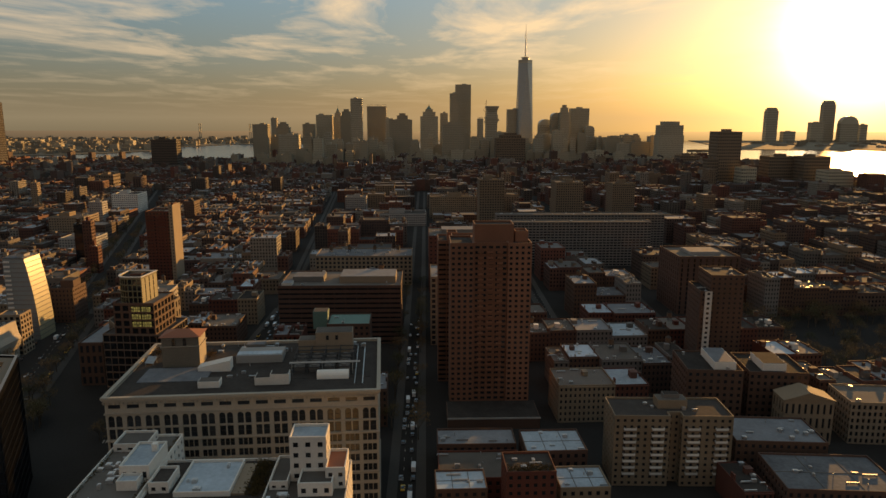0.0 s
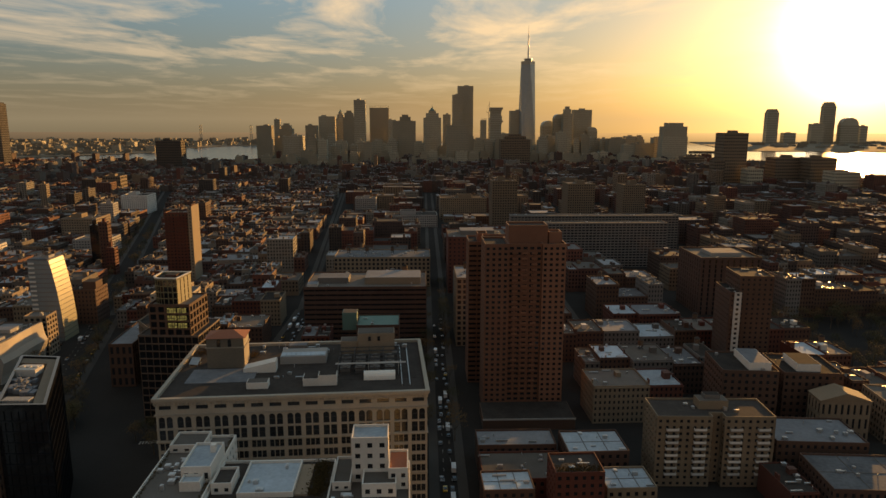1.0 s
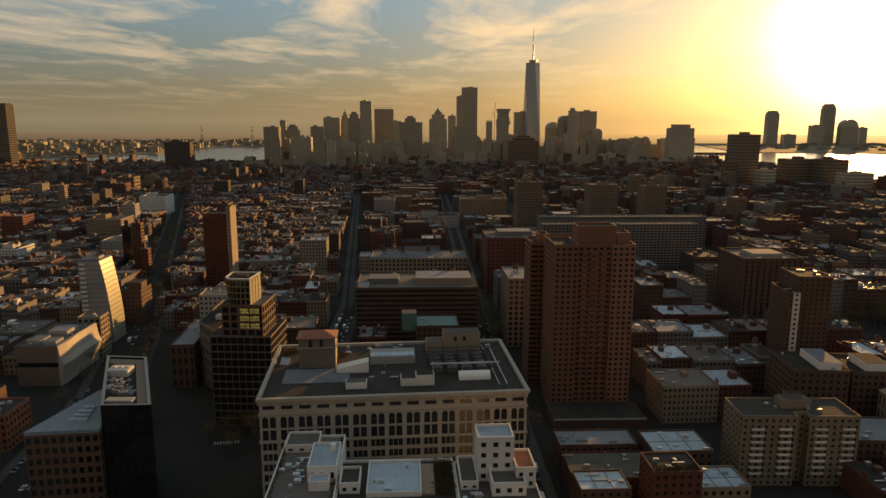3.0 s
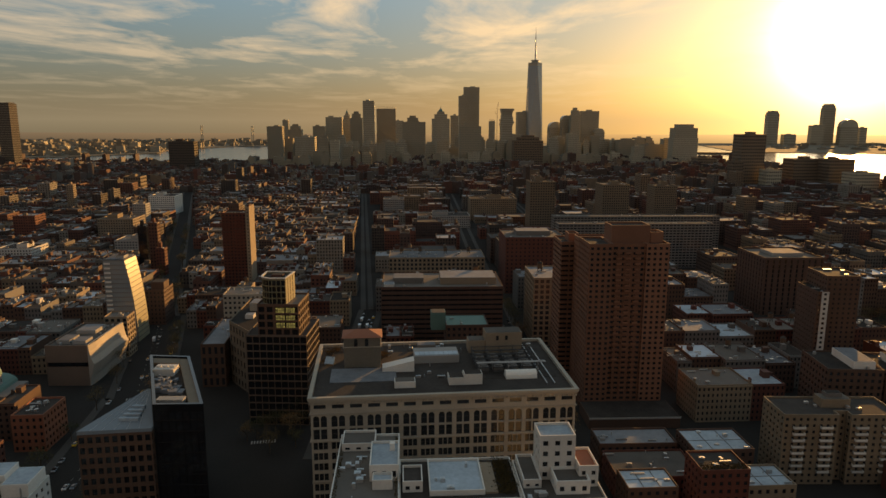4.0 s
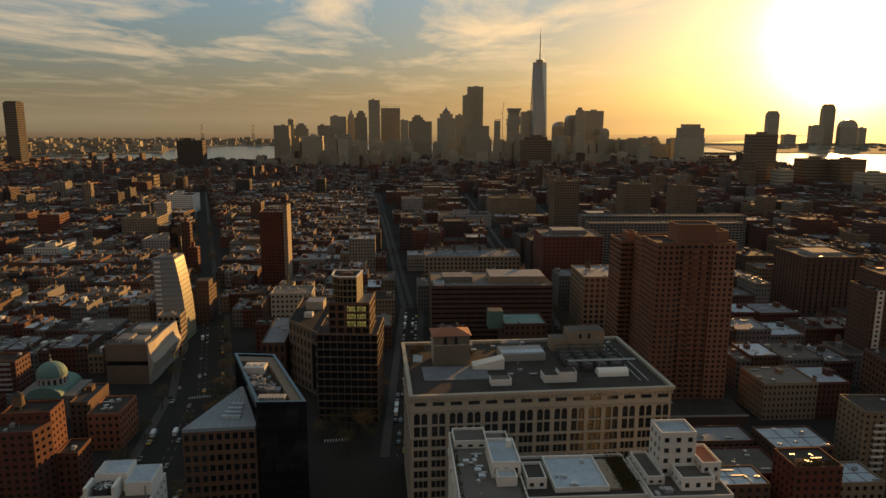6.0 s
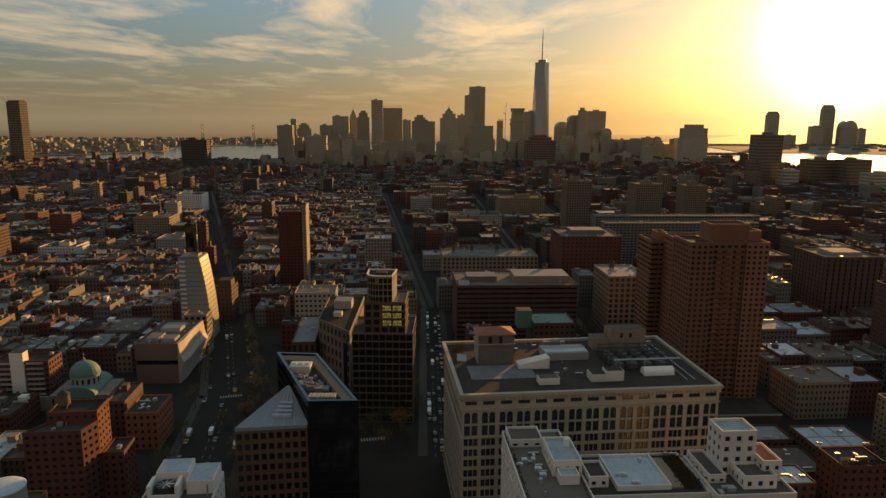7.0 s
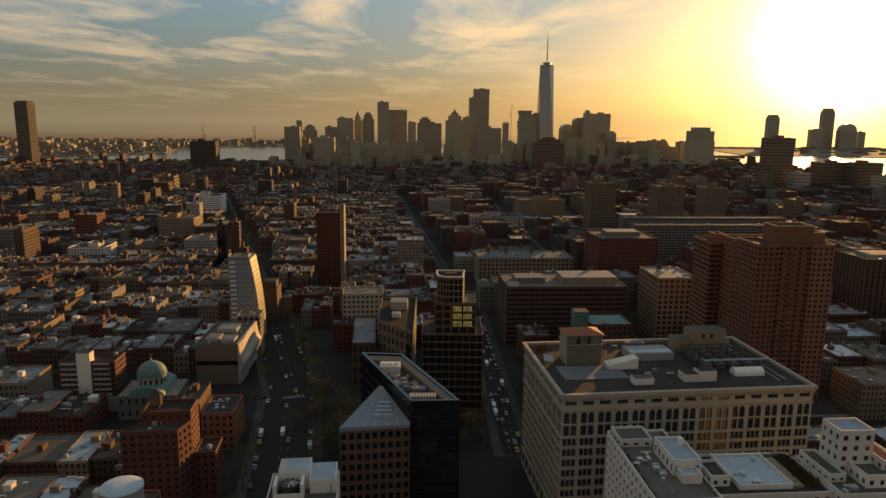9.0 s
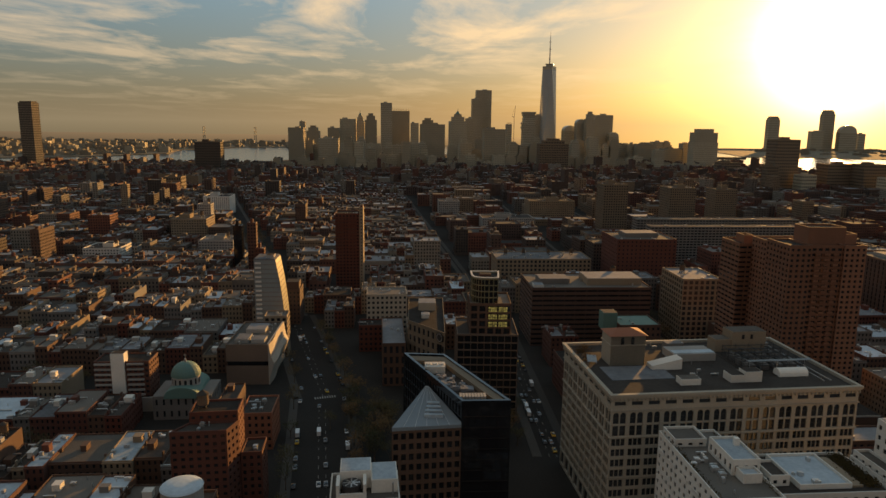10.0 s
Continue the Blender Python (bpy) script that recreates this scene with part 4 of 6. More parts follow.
def department_store():
    w, d, roof_z = 99.2, 60.0, 57.4
    root = thing("department_store", -123.6, 234.8, 5.3, "large pale stone commercial block with arched top windows and cornice", "building")
    keep_clear(-123.6, 234.8, 5.3, -6, -4, w + 6, d + 4)
    wall, panes, singles = Build(), Build(), []
    corners = [(0, 0), (w, 0), (w, d), (0, d)]
    for i, n in enumerate((15, 9, 15, 9)):
        a, b = corners[i], corners[(i + 1) % 4]
        length = w if i % 2 == 0 else d
        u = ((b[0] - a[0]) / length, (b[1] - a[1]) / length)
        two, three = bays(length, n, 2, 1.6, 0.5), bays(length, n, 3, 1.4, 0.22)
        facade(wall, panes, a, u, length, 0, 8.2, n, 1, 0.72, 0.72, 0.6)
        facade(wall, panes, a, u, length, 8.2, 24.8, 0, 4, 0, 0.7, 0.5, spans=three)
        facade(wall, singles if i == 0 else panes, a, u, length, 24.8, 41.4, 0, 4, 0, 0.7, 0.5, spans=three)
        facade(wall, singles if i == 0 else panes, a, u, length, 41.4, 46.4, 0, 1, 0, 0.82, 0.55, spans=two)
        facade(wall, singles if i == 0 else panes, a, u, length, 46.4, 51.8, 0, 1, 0, 0.84, 0.55, 0.3, spans=two, arch=True)
        facade(wall, panes, a, u, length, 51.8, 57.0, n, 1, 0.66, 0.3, 0.4, 0.6)
    part("wall", wall, STONE, root)
    part("window_pane", panes, GLASS, root, kind="stuff")
    shapes = {}
    for at, ww, hh, turn, arch in singles:
        key = (round(ww, 2), round(hh, 2), arch)
        if key not in shapes:
            shapes[key] = window_mesh(ww, hh, arch)
        win = new("window", shapes[key])
        win.parent = root
        win.matrix_basis = pose(*at, 0, 0, turn)
    # ledges, cornice with brackets, parapet
    for z, out_by, tall in ((8.0, 0.35, 0.5), (24.6, 0.2, 0.35), (41.2, 0.45, 0.5), (46.2, 0.15, 0.3), (51.7, 0.45, 0.45)):
        ledge = Build()
        e = out_by
        ledge.prism([(-e, -e), (w + e, -e), (w + e, -0.004), (-e, -0.004)], z, z + tall, True, True)
        ledge.prism([(-e, 0), (-0.004, 0), (-0.004, d), (-e, d)], z, z + tall, True, True)
        ledge.prism([(w + 0.004, 0), (w + e, 0), (w + e, d), (w + 0.004, d)], z, z + tall, True, True)
        part("ledge", ledge, STONE, root)
    corn = Build()
    for z, t, e in ((56.6, 0.6, 0.4), (57.2, 0.5, 0.75), (57.7, 0.9, 1.0)):
        pts = [(-e, -e), (w + e, -e), (w + e, d + e), (-e, d + e)]
        inner = [(0.5, 0.5), (w - 0.5, 0.5), (w - 0.5, d - 0.5), (0.5, d - 0.5)]
        for i in range(4):
            j = (i + 1) % 4
            corn.quad((*pts[i], z), (*pts[j], z), (*pts[j], z + t), (*pts[i], z + t))
            corn.quad((*pts[i], z + t), (*pts[j], z + t), (*inner[j], z + t), (*inner[i], z + t))
            corn.quad((*inner[j], z), (*pts[j], z), (*pts[i], z), (*inner[i], z))
            corn.quad((*inner[j], z), (*inner[i], z), (*inner[i], z + t), (*inner[j], z + t))
    part("cornice", corn, STONE, root, "projecting stone cornice")
    bracket = Build()
    bracket.box(-0.25, -0.7, 55.8, 0.25, -0.01, 56.6)
    shared = bracket.mesh("bracket", STONE)
    for i in range(61):
        o = new("bracket", shared)
        o.parent = root
        o.matrix_basis = pose(w * i / 60, 0, 0)
    for i in range(37):
        o = new("bracket", shared)
        o.parent = root
        o.matrix_basis = pose(0, d * i / 36, 0, 0, 0, -90)
    roof = Build()
    roof.prism([(0.5, 0.5), (w - 0.5, 0.5), (w - 0.5, d - 0.5), (0.5, d - 0.5)], 56.5, roof_z)
    part("roof", roof, TAR, root, "dark tar roof")
    # roof structures
    tw = Build()
    facade(tw, panes, (11, 32.5), (1, 0), 15, roof_z, 70.5, 0, 0, 0, 0)
    tw.prism([(11, 32.5), (26, 32.5), (26, 43), (11, 43)], roof_z, 70.3)
    tw.box(10.6, 32.1, 66.0, 26.4, 43.4, 66.4)
    tower_ob = part("stair_tower", tw, STONE, root, "plain pale rendered stair tower with a tiled hip roof")
    hip = Build()
    hip.v += [(10.2, 31.7, 70.3), (26.8, 31.7, 70.3), (26.8, 43.8, 70.3), (10.2, 43.8, 70.3), (16, 37.7, 72.4), (21, 37.7, 72.4)]
    hip.f += [(0, 1, 5, 4), (1, 2, 5), (2, 3, 4, 5), (3, 0, 4), (3, 2, 1, 0)]
    part("hip_roof", hip, CLAY, tower_ob, "red clay tile hip roof")
    for wx in (15.2, 19.6):
        win = new("arched_window", window_mesh(1.4, 3.2, True))
        win.parent = tower_ob
        win.matrix_basis = pose(wx, 32.38, 66.6)
    add_box(root, "roof_patch", 6, 16, roof_z, 32, 31, roof_z + 0.3, SILVER, "pale worn roof coating")
    wedge = Build()
    wedge.v += [(26.6, 26, roof_z), (39.5, 26, roof_z), (39.5, 31.5, roof_z), (26.6, 31.5, roof_z), (26.6, 26, 59.2), (39.5, 26, 62), (39.5, 31.5, 62), (26.6, 31.5, 59.2)]
    wedge.f += [(0, 1, 5, 4), (1, 2, 6, 5), (2, 3, 7, 6), (3, 0, 4, 7), (4, 5, 6, 7)]
    part("stair_head", wedge, WHITE, root, "white sloping stair head")
    add_box(root, "roof_hut", 31, 8.8, roof_z, 39, 13.5, 59.9, WHITE, "low white roof hut", GRAVEL)
    add_box(root, "roof_hut", 52, 10, roof_z, 58, 16, 60.4, WHITE, "white roof hut", TAR)
    add_box(root, "roof_hut", 57.9, 10, roof_z, 65, 15, 61.6, WHITE, "tall white roof hut", TAR)
    sky_ob = add_box(root, "plant_house", 40, 35, roof_z, 59, 46, 60.6, CONCRETE, "grey plant house with a long skylight")
    gl = Build()
    for k in range(9):
        gl.box(40.4 + k * 2.03, 35.4, 60.6, 42.3 + k * 2.03, 39.5, 61.1)
    part("skylight", gl, BLUEROOF, sky_ob, "pale ribbed skylight", "stuff")
    add_box(root, "plant_house", 42, 46.5, roof_z, 50, 51, 61.5, GREY, "small grey plant house", SILVER)
    add_box(root, "penthouse", 72, 45.5, roof_z, 88, 54, 66.5, TAN, "tan brick lift penthouse", GRAVEL)
    pent = add_box(root, "penthouse", 64.5, 46, roof_z, 71.9, 53, 63, TAN, "low tan brick penthouse", GRAVEL)
    for wx in (76.5, 80.5):
        win = new("window", window_mesh(1.2, 2.0, False))
        win.parent = root
        win.matrix_basis = pose(wx, 45.4, 63.2)
    rack = Build()
    for level in (1.4, 3.0, 4.6):
        for k in range(5):
            y = 20 + k * 5.2
            rack.rod((64.6, y, roof_z + level), (90, y, roof_z + level), 0.17)
        for x in (65, 71, 77, 83, 89):
            rack.rod((x, 20, roof_z + level), (x, 41, roof_z + level), 0.15)
    for x in (65, 71, 77, 83, 89):
        for k in range(5):
            rack.rod((x, 20 + k * 5.2, roof_z), (x, 20 + k * 5.2, roof_z + 5.2), 0.13)
    part("pipe_rack", rack, IRON, root, "dark steel frame over the roof plant", "stuff")
    fans = Build()
    for i in range(4):
        for k in range(3):
            cx_, cy_ = 67.5 + i * 6, 24 + k * 6
            fans.box(cx_ - 2, cy_ - 2, roof_z + 0.13, cx_ + 2, cy_ + 2, roof_z + 2.4)
            fans.tube(cx_, cy_, roof_z + 2.4, roof_z + 2.9, 1.5, 1.4, 12)
    part("cooling_unit", fans, GREY, root, "rows of grey cooling units under the frame", "stuff")
    pipes = Build()
    for k in range(3):
        pipes.rod((64, 18.6 + k * 0.7, roof_z + 5.3), (92, 18.6 + k * 0.7, roof_z + 5.3), 0.12)
    for x in (65, 77, 89):
        pipes.rod((x, 19.3, roof_z), (x, 19.3, roof_z + 5.3), 0.12)
    part("roof_pipe", pipes, STEEL, root, "bright steel pipes along the frame", "stuff")
    tilt = Build()
    tilt.v += [(2.6, 36, roof_z + 1.0), (6.4, 35, roof_z + 1.0), (7.0, 38.6, roof_z + 2.8), (3.2, 39.6, roof_z + 2.8)]
    tilt.v += [(p[0], p[1], p[2] - 0.2) for p in tilt.v[:4]]
    tilt.f += [(0, 1, 2, 3), (7, 6, 5, 4), (0, 4, 5, 1), (1, 5, 6, 2), (2, 6, 7, 3), (3, 7, 4, 0)]
    for px, py, pz in ((2.9, 36.2, 0.9), (6.2, 35.4, 0.9), (6.7, 38.3, 2.6), (3.4, 39.3, 2.6)):
        tilt.rod((px, py, roof_z), (px, py, roof_z + pz), 0.1)
    part("tilted_panel", tilt, BLUEROOF, root, "pale tilted panel on legs")
    deck = Build()
    deck.box(63.5, 15.5, roof_z, 96, 44, roof_z + 0.12)
    part("roof_deck", deck, TAR, root)
    cap = Build()
    for k in range(8):
        t0 = math.pi * k / 8
        t1 = math.pi * (k + 1) / 8
        cap.quad((75.2, 16.5 - 2.4 * math.cos(t0), roof_z + 0.6 + 2.4 * math.sin(t0)), (87.6, 16.5 - 2.4 * math.cos(t0), roof_z + 0.6 + 2.4 * math.sin(t0)), (87.6, 16.5 - 2.4 * math.cos(t1), roof_z + 0.6 + 2.4 * math.sin(t1)), (75.2, 16.5 - 2.4 * math.cos(t1), roof_z + 0.6 + 2.4 * math.sin(t1)))
    for x in (75.2, 87.6):
        cap.poly([(x, 16.5 - 2.4 * math.cos(math.pi * k / 8), roof_z + 0.6 + 2.4 * math.sin(math.pi * k / 8)) for k in range(9)])
    cap.box(75.2, 14.1, roof_z, 87.6, 18.9, roof_z + 0.62)
    part("cooling_tank", cap, WHITE, root, "long pale rounded cooling tank")
    for x0, y0, x1, y1 in ((93, 8, 93.4, 52), (90, 8, 90.3, 52)):
        add_box(root, "roof_rail", x0, y0, roof_z, x1, y1, roof_z + 0.5, STEEL)
    g = Build()
    roof_gear(g, random.Random(5), 30, 48, 62, 57, roof_z, 12)
    roof_gear(g, random.Random(6), 66, 46, 94, 57, roof_z, 14)
    roof_gear(g, random.Random(7), 40, 18, 50, 32, roof_z, 5)
    part("rooftop_unit", g, STEEL, root, "grey cooling units and vents", "stuff")
    bush = Build()
    rng = random.Random(3)
    for _ in range(900):
        cx_, cy_ = rng.choice(((4, 50), (7, 53), (4, 40), (27.5, 45)))
        x, y, z = rng.gauss(cx_, 1.2), rng.gauss(cy_, 1.6), roof_z + abs(rng.gauss(0.9, 0.7))
        a, s = rng.uniform(0, 6.3), 0.35
        bush.quad((x, y, z), (x + s * math.cos(a), y + s * math.sin(a), z + 0.1), (x + s * math.cos(a), y + s * math.sin(a), z + s), (x, y, z + s))
    part("roof_shrub", bush, LEAF, root, "orange autumn shrubs in roof planters", "stuff")


department_store()


def brick_tower():
    root = thing("apartment_tower", 3, 354, 2.0, "tall dark brown brick apartment tower with stacked balconies", "building")
    keep_clear(3, 354, 2.0, -20, -8, 50, 56)

    def mass(x0, y0, x1, y1, z0, z1, blank=(), ww=0.5, wh=0.5, bay=3.4, mat=TOWERBRICK):
        wall, panes, roof = Build(), Build(), Build()
        pts = [(x0, y0), (x1, y0), (x1, y1), (x0, y1)]
        outline_walls(wall, panes, pts, z0, z1, 2.95, bay, ww, wh, blank, 0.35)
        inner = parapet(wall, pts, z1, 1.1, 0.5)
        roof.prism(inner, z1 - 0.5, z1 + 0.05)
        part("wall", wall, mat, root)
        if panes.f:
            part("window_pane", panes, GLASS, root, kind="stuff")
        part("roof", roof, TAR, root)

    mass(0, 0, 12.5, 24, 0, 93)
    mass(12.52, 1.4, 30.5, 24, 0, 93, (1, 3), 0.62)
    mass(30.52, 0, 43, 24, 0, 93)
    mass(-5.5, 44, 30, 67, 0, 86.5, (1,), 0.86, 0.44, 5.0)
    mass(2, 24.05, 40, 43.9, 0, 91, (0,))
    mass(13, 6, 34, 20, 93.1, 102, (0, 1, 2, 3))
    mass(35, 8, 42, 18, 93.1, 98, (0, 1, 2, 3))
    mass(0, 50, 6, 60, 86.6, 90.5, (0, 1, 2, 3))
    slab = Build()
    slab.box(0, 0, 0, 3.0, 1.15, 0.2)
    slab.box(0, 0, 0.2, 3.0, 0.12, 1.1)
    slab.box(0, 0.12, 0.2, 0.12, 1.15, 1.1)
    slab.box(2.88, 0.12, 0.2, 3.0, 1.15, 1.1)
    shared = slab.mesh("balcony", TOWERBRICK)
    for f in range(4, 31):
        for x in (14.6, 19.6, 24.8):
            o = new("balcony", shared)
            o.parent = root
            o.matrix_basis = pose(x, 0.22, f * 2.95)
        if f > 28:
            continue
        for x in (-5.2, -1.7):
            o = new("balcony", shared)
            o.parent = root
            o.matrix_basis = pose(x, 42.8, f * 2.95)
    add_box(root, "podium", -2, -22, 0, 46, -0.05, 6.0, BROWN, "low brown brick podium with a dark roof", TAR)
    add_box(root, "podium_edge", -2.2, -22.3, 5.4, 46.2, -22.01, 6.3, CONCRETE, "pale concrete edge band")


brick_tower()


def coop_house():
    root = poly_block("apartment_house", "cream brick apartment house with stacked white balconies and tar roof",
                      [(73.6, 277.5), (97.6, 277.3), (97.7, 281.5), (103, 281.4), (102.9, 277.2), (124.6, 277), (124.8, 297), (73.8, 297.5)], 0, 32, TAN, TAR, 2.9, 3.2, 0.42, 0.48, gear=8)
    add_box(root, "penthouse", 21, 9, 32.05, 34, 16, 36, TAN, "cream lift penthouse", GRAVEL)
    add_box(root, "penthouse", 24, 11, 36.1, 31, 15, 38, GREY, "grey tank room on the penthouse", TAR)
    deck = Build()
    deck.box(0, 0, 0, 5.2, 1.3, 0.22)
    rail = Build()
    rail.box(0, 0, 0.22, 5.2, 0.1, 1.2)
    rail.box(0, 0.1, 0.22, 0.1, 1.3, 1.2)
    rail.box(5.1, 0.1, 0.22, 5.2, 1.3, 1.2)
    dm, rm = deck.mesh("balcony", CONCRETE), rail.mesh("railing", WHITE)
    for x in (4.0, 16.0, 31.5, 43.5):
        for f in range(2, 10):
            b = new("balcony", dm)
            b.parent = root
            b.matrix_basis = pose(x, -1.62, f * 2.95)
            r = new("railing", rm)
            r.parent = b
    return root


coop_house()

hor = block("office_building", "brown brick office block with long ribbon windows", -117, 466, 2.0, 86, 48, 42, BROWN, GRAVEL, 3.6, 8.0, 0.97, 0.4, gear=18)
add_box(hor, "penthouse", 8, 14, 42.05, 30, 30, 46, GREY, "grey plant penthouse", SILVER)
add_box(hor, "penthouse", 42, 10, 42.05, 82, 34, 47, TAN, "tan plant penthouse", SILVER)
add_box(hor, "roof_hut", 2, 3, 42.05, 9, 12, 44, WHITE, "small white roof hut", SILVER)
water_tank(hor, 70, 40, 42.05, 2.2, 4, 3)
yel = block("loft_building", "pale stone loft building with large regular windows", -124, 640, 2.0, 92, 40, 28, TAN, SILVER, 4.0, 4.0, 0.55, 0.6, gear=24)
for tx in (12, 30, 55, 78):
    water_tank(yel, tx, 24, 28.05, 1.8, 3.4, 2.6)
redb = block("library_building", "dark red brick institute block with flat roof", -15, 616, 2, 56, 50, 52, RED, GRAVEL, 3.6, 4, 0.35, 0.4, gear=10)
add_box(redb, "penthouse", 12, 16, 52.05, 44, 36, 56, GREY, "grey plant penthouse", SILVER)
gold = block("loft_building", "tan brick loft building with tall gridded windows", -9.9, 465.7, 2, 28, 40, 49, TAN, SILVER, 3.7, 4.2, 0.62, 0.66, gear=8)
water_tank(gold, 8, 22, 49.05, 2, 3.8, 3)
green = block("club_house", "small brown stone house with a copper roof hut", -72, 402, 3, 26, 24, 34, BROWN, COPPER, 3.6, 3.2, 0.5, 0.5, gear=3)
add_box(green, "roof_hut", -9, 6, 34.05 - 4, -0.05, 15, 41, COPPER, "green copper-clad roof hut", GRAVEL)


def dark_glass_offices():
    corners = [(-179.4, 231.2), (-161.4, 231.8), (-184.3, 282.5), (-202.2, 284)]
    root = poly_block("glass_office_building", "black glass office building with a sunken roof full of plant", corners, 0, 55.2, DARKGLASS, TAR, 4.1, 2.6, 0.94, 0.88, glass=DARKGLASS, rim=2.3, thick=1.2)
    local = [(x - corners[0][0], y - corners[0][1]) for x, y in corners]

    def spot(u, v):
        lo_x, lo_y = local[0][0] + (local[1][0] - local[0][0]) * u, local[0][1] + (local[1][1] - local[0][1]) * u
        hi_x, hi_y = local[3][0] + (local[2][0] - local[3][0]) * u, local[3][1] + (local[2][1] - local[3][1]) * u
        return (lo_x + (hi_x - lo_x) * v, lo_y + (hi_y - lo_y) * v)

    # a raised deck along the east and north edges, beside the plant well
    deck = Build()
    deck.prism([spot(0.72, 0.04), spot(0.93, 0.04), spot(0.93, 0.95), spot(0.72, 0.95)], 55.26, 57.0)
    deck.prism([spot(0.08, 0.84), spot(0.715, 0.84), spot(0.715, 0.95), spot(0.08, 0.95)], 55.26, 57.0)
    part("roof_deck", deck, MID_BROWN, root, "raised brown deck beside the plant well")
    rng = random.Random(9)
    ribbed = Build()
    for k in range(9):
        x, y = spot(0.12 + k * 0.062, 0.10)
        ribbed.box(x - 0.45, y - 1.2, 55.26, x + 0.45, y + 2.4, 57.4)
    part("cooling_unit", ribbed, CONCRETE, root, "long pale ribbed cooling unit", "stuff")
    jumble = Build()
    for k in range(26):
        x, y = spot(rng.uniform(0.12, 0.62), rng.uniform(0.27, 0.56))
        w, d = rng.uniform(0.5, 1.6), rng.uniform(0.5, 2.0)
        jumble.box(x - w, y - d, 55.26, x + w, y + d, 55.26 + rng.uniform(0.6, 2.0))
        if k % 3 == 0:
            jumble.tube(x, y, 57.2, 57.7, 0.5, None, 8)
    part("rooftop_unit", jumble, SILVER, root, "jumble of grey pumps, ducts and units", "stuff")
    tank = Build()
    x, y = spot(0.36, 0.69)
    tank.box(x - 4.2, y - 3.0, 55.26, x + 4.2, y + 3.2, 58.2)
    for j in range(3):
        tank.tube(x - 2.7 + j * 2.7, y, 58.2, 58.8, 1.1, 1.0, 12)
    part("cooling_tower", tank, WHITE, root, "white cooling tower box with round fans")
    low = poly_block("glass_office_wing", "lower office wing with a pale sloping triangular metal roof", [(-204.5, 225.8), (-179.6, 229.0), (-179.6, 231.0), (-191.2, 257.6), (-192.6, 257.8)], 0, 48.0, BROWN, TAR, 4.1, 2.8, 0.62, 0.6, glass=DARKGLASS, rim=0.1)
    slope = Build()
    rim_pts = [(0, 0), (24.9, 3.2), (24.9, 5.2), (13.3, 31.8), (11.9, 32.0)]
    tops = [49.6, 49.4, 49.6, 52.6, 52.6]
    slope.v += [(*p, z) for p, z in zip(rim_pts, tops)] + [(*p, 48.2) for p in rim_pts]
    slope.f += [(0, 1, 2, 3, 4)] + [(5 + i, 5 + (i + 1) % 5, (i + 1) % 5, i) for i in range(5)]
    part("sloping_roof", slope, SLATE, low, "pale blue-grey folded metal roof")
    seams = Build()
    for k in range(1, 6):
        f = k / 6
        seams.rod((24.9 * f, 3.2 * f, 49.62 - 0.2 * f), (11.9 + 1.4 * f, 32 - 0.2 * f, 52.62), 0.07)
    part("roof_seam", seams, STEEL, low, kind="stuff")
    vents = Build()
    for k in range(4):
        x0, y0, z0 = 11.5 + k * 0.3, 7.5 + k * 2.9, 50.0 + k * 0.32
        vents.box(x0, y0, z0, x0 + 7.0 - k * 0.7, y0 + 1.3, z0 + 1.2)
        vents.box(x0 + 0.6, y0 + 1.3, z0, x0 + 1.6, y0 + 2.9, z0 + 0.8)
    part("roof_vent", vents, BLUEROOF, low, "row of pale roof ducts", "stuff")


dark_glass_offices()


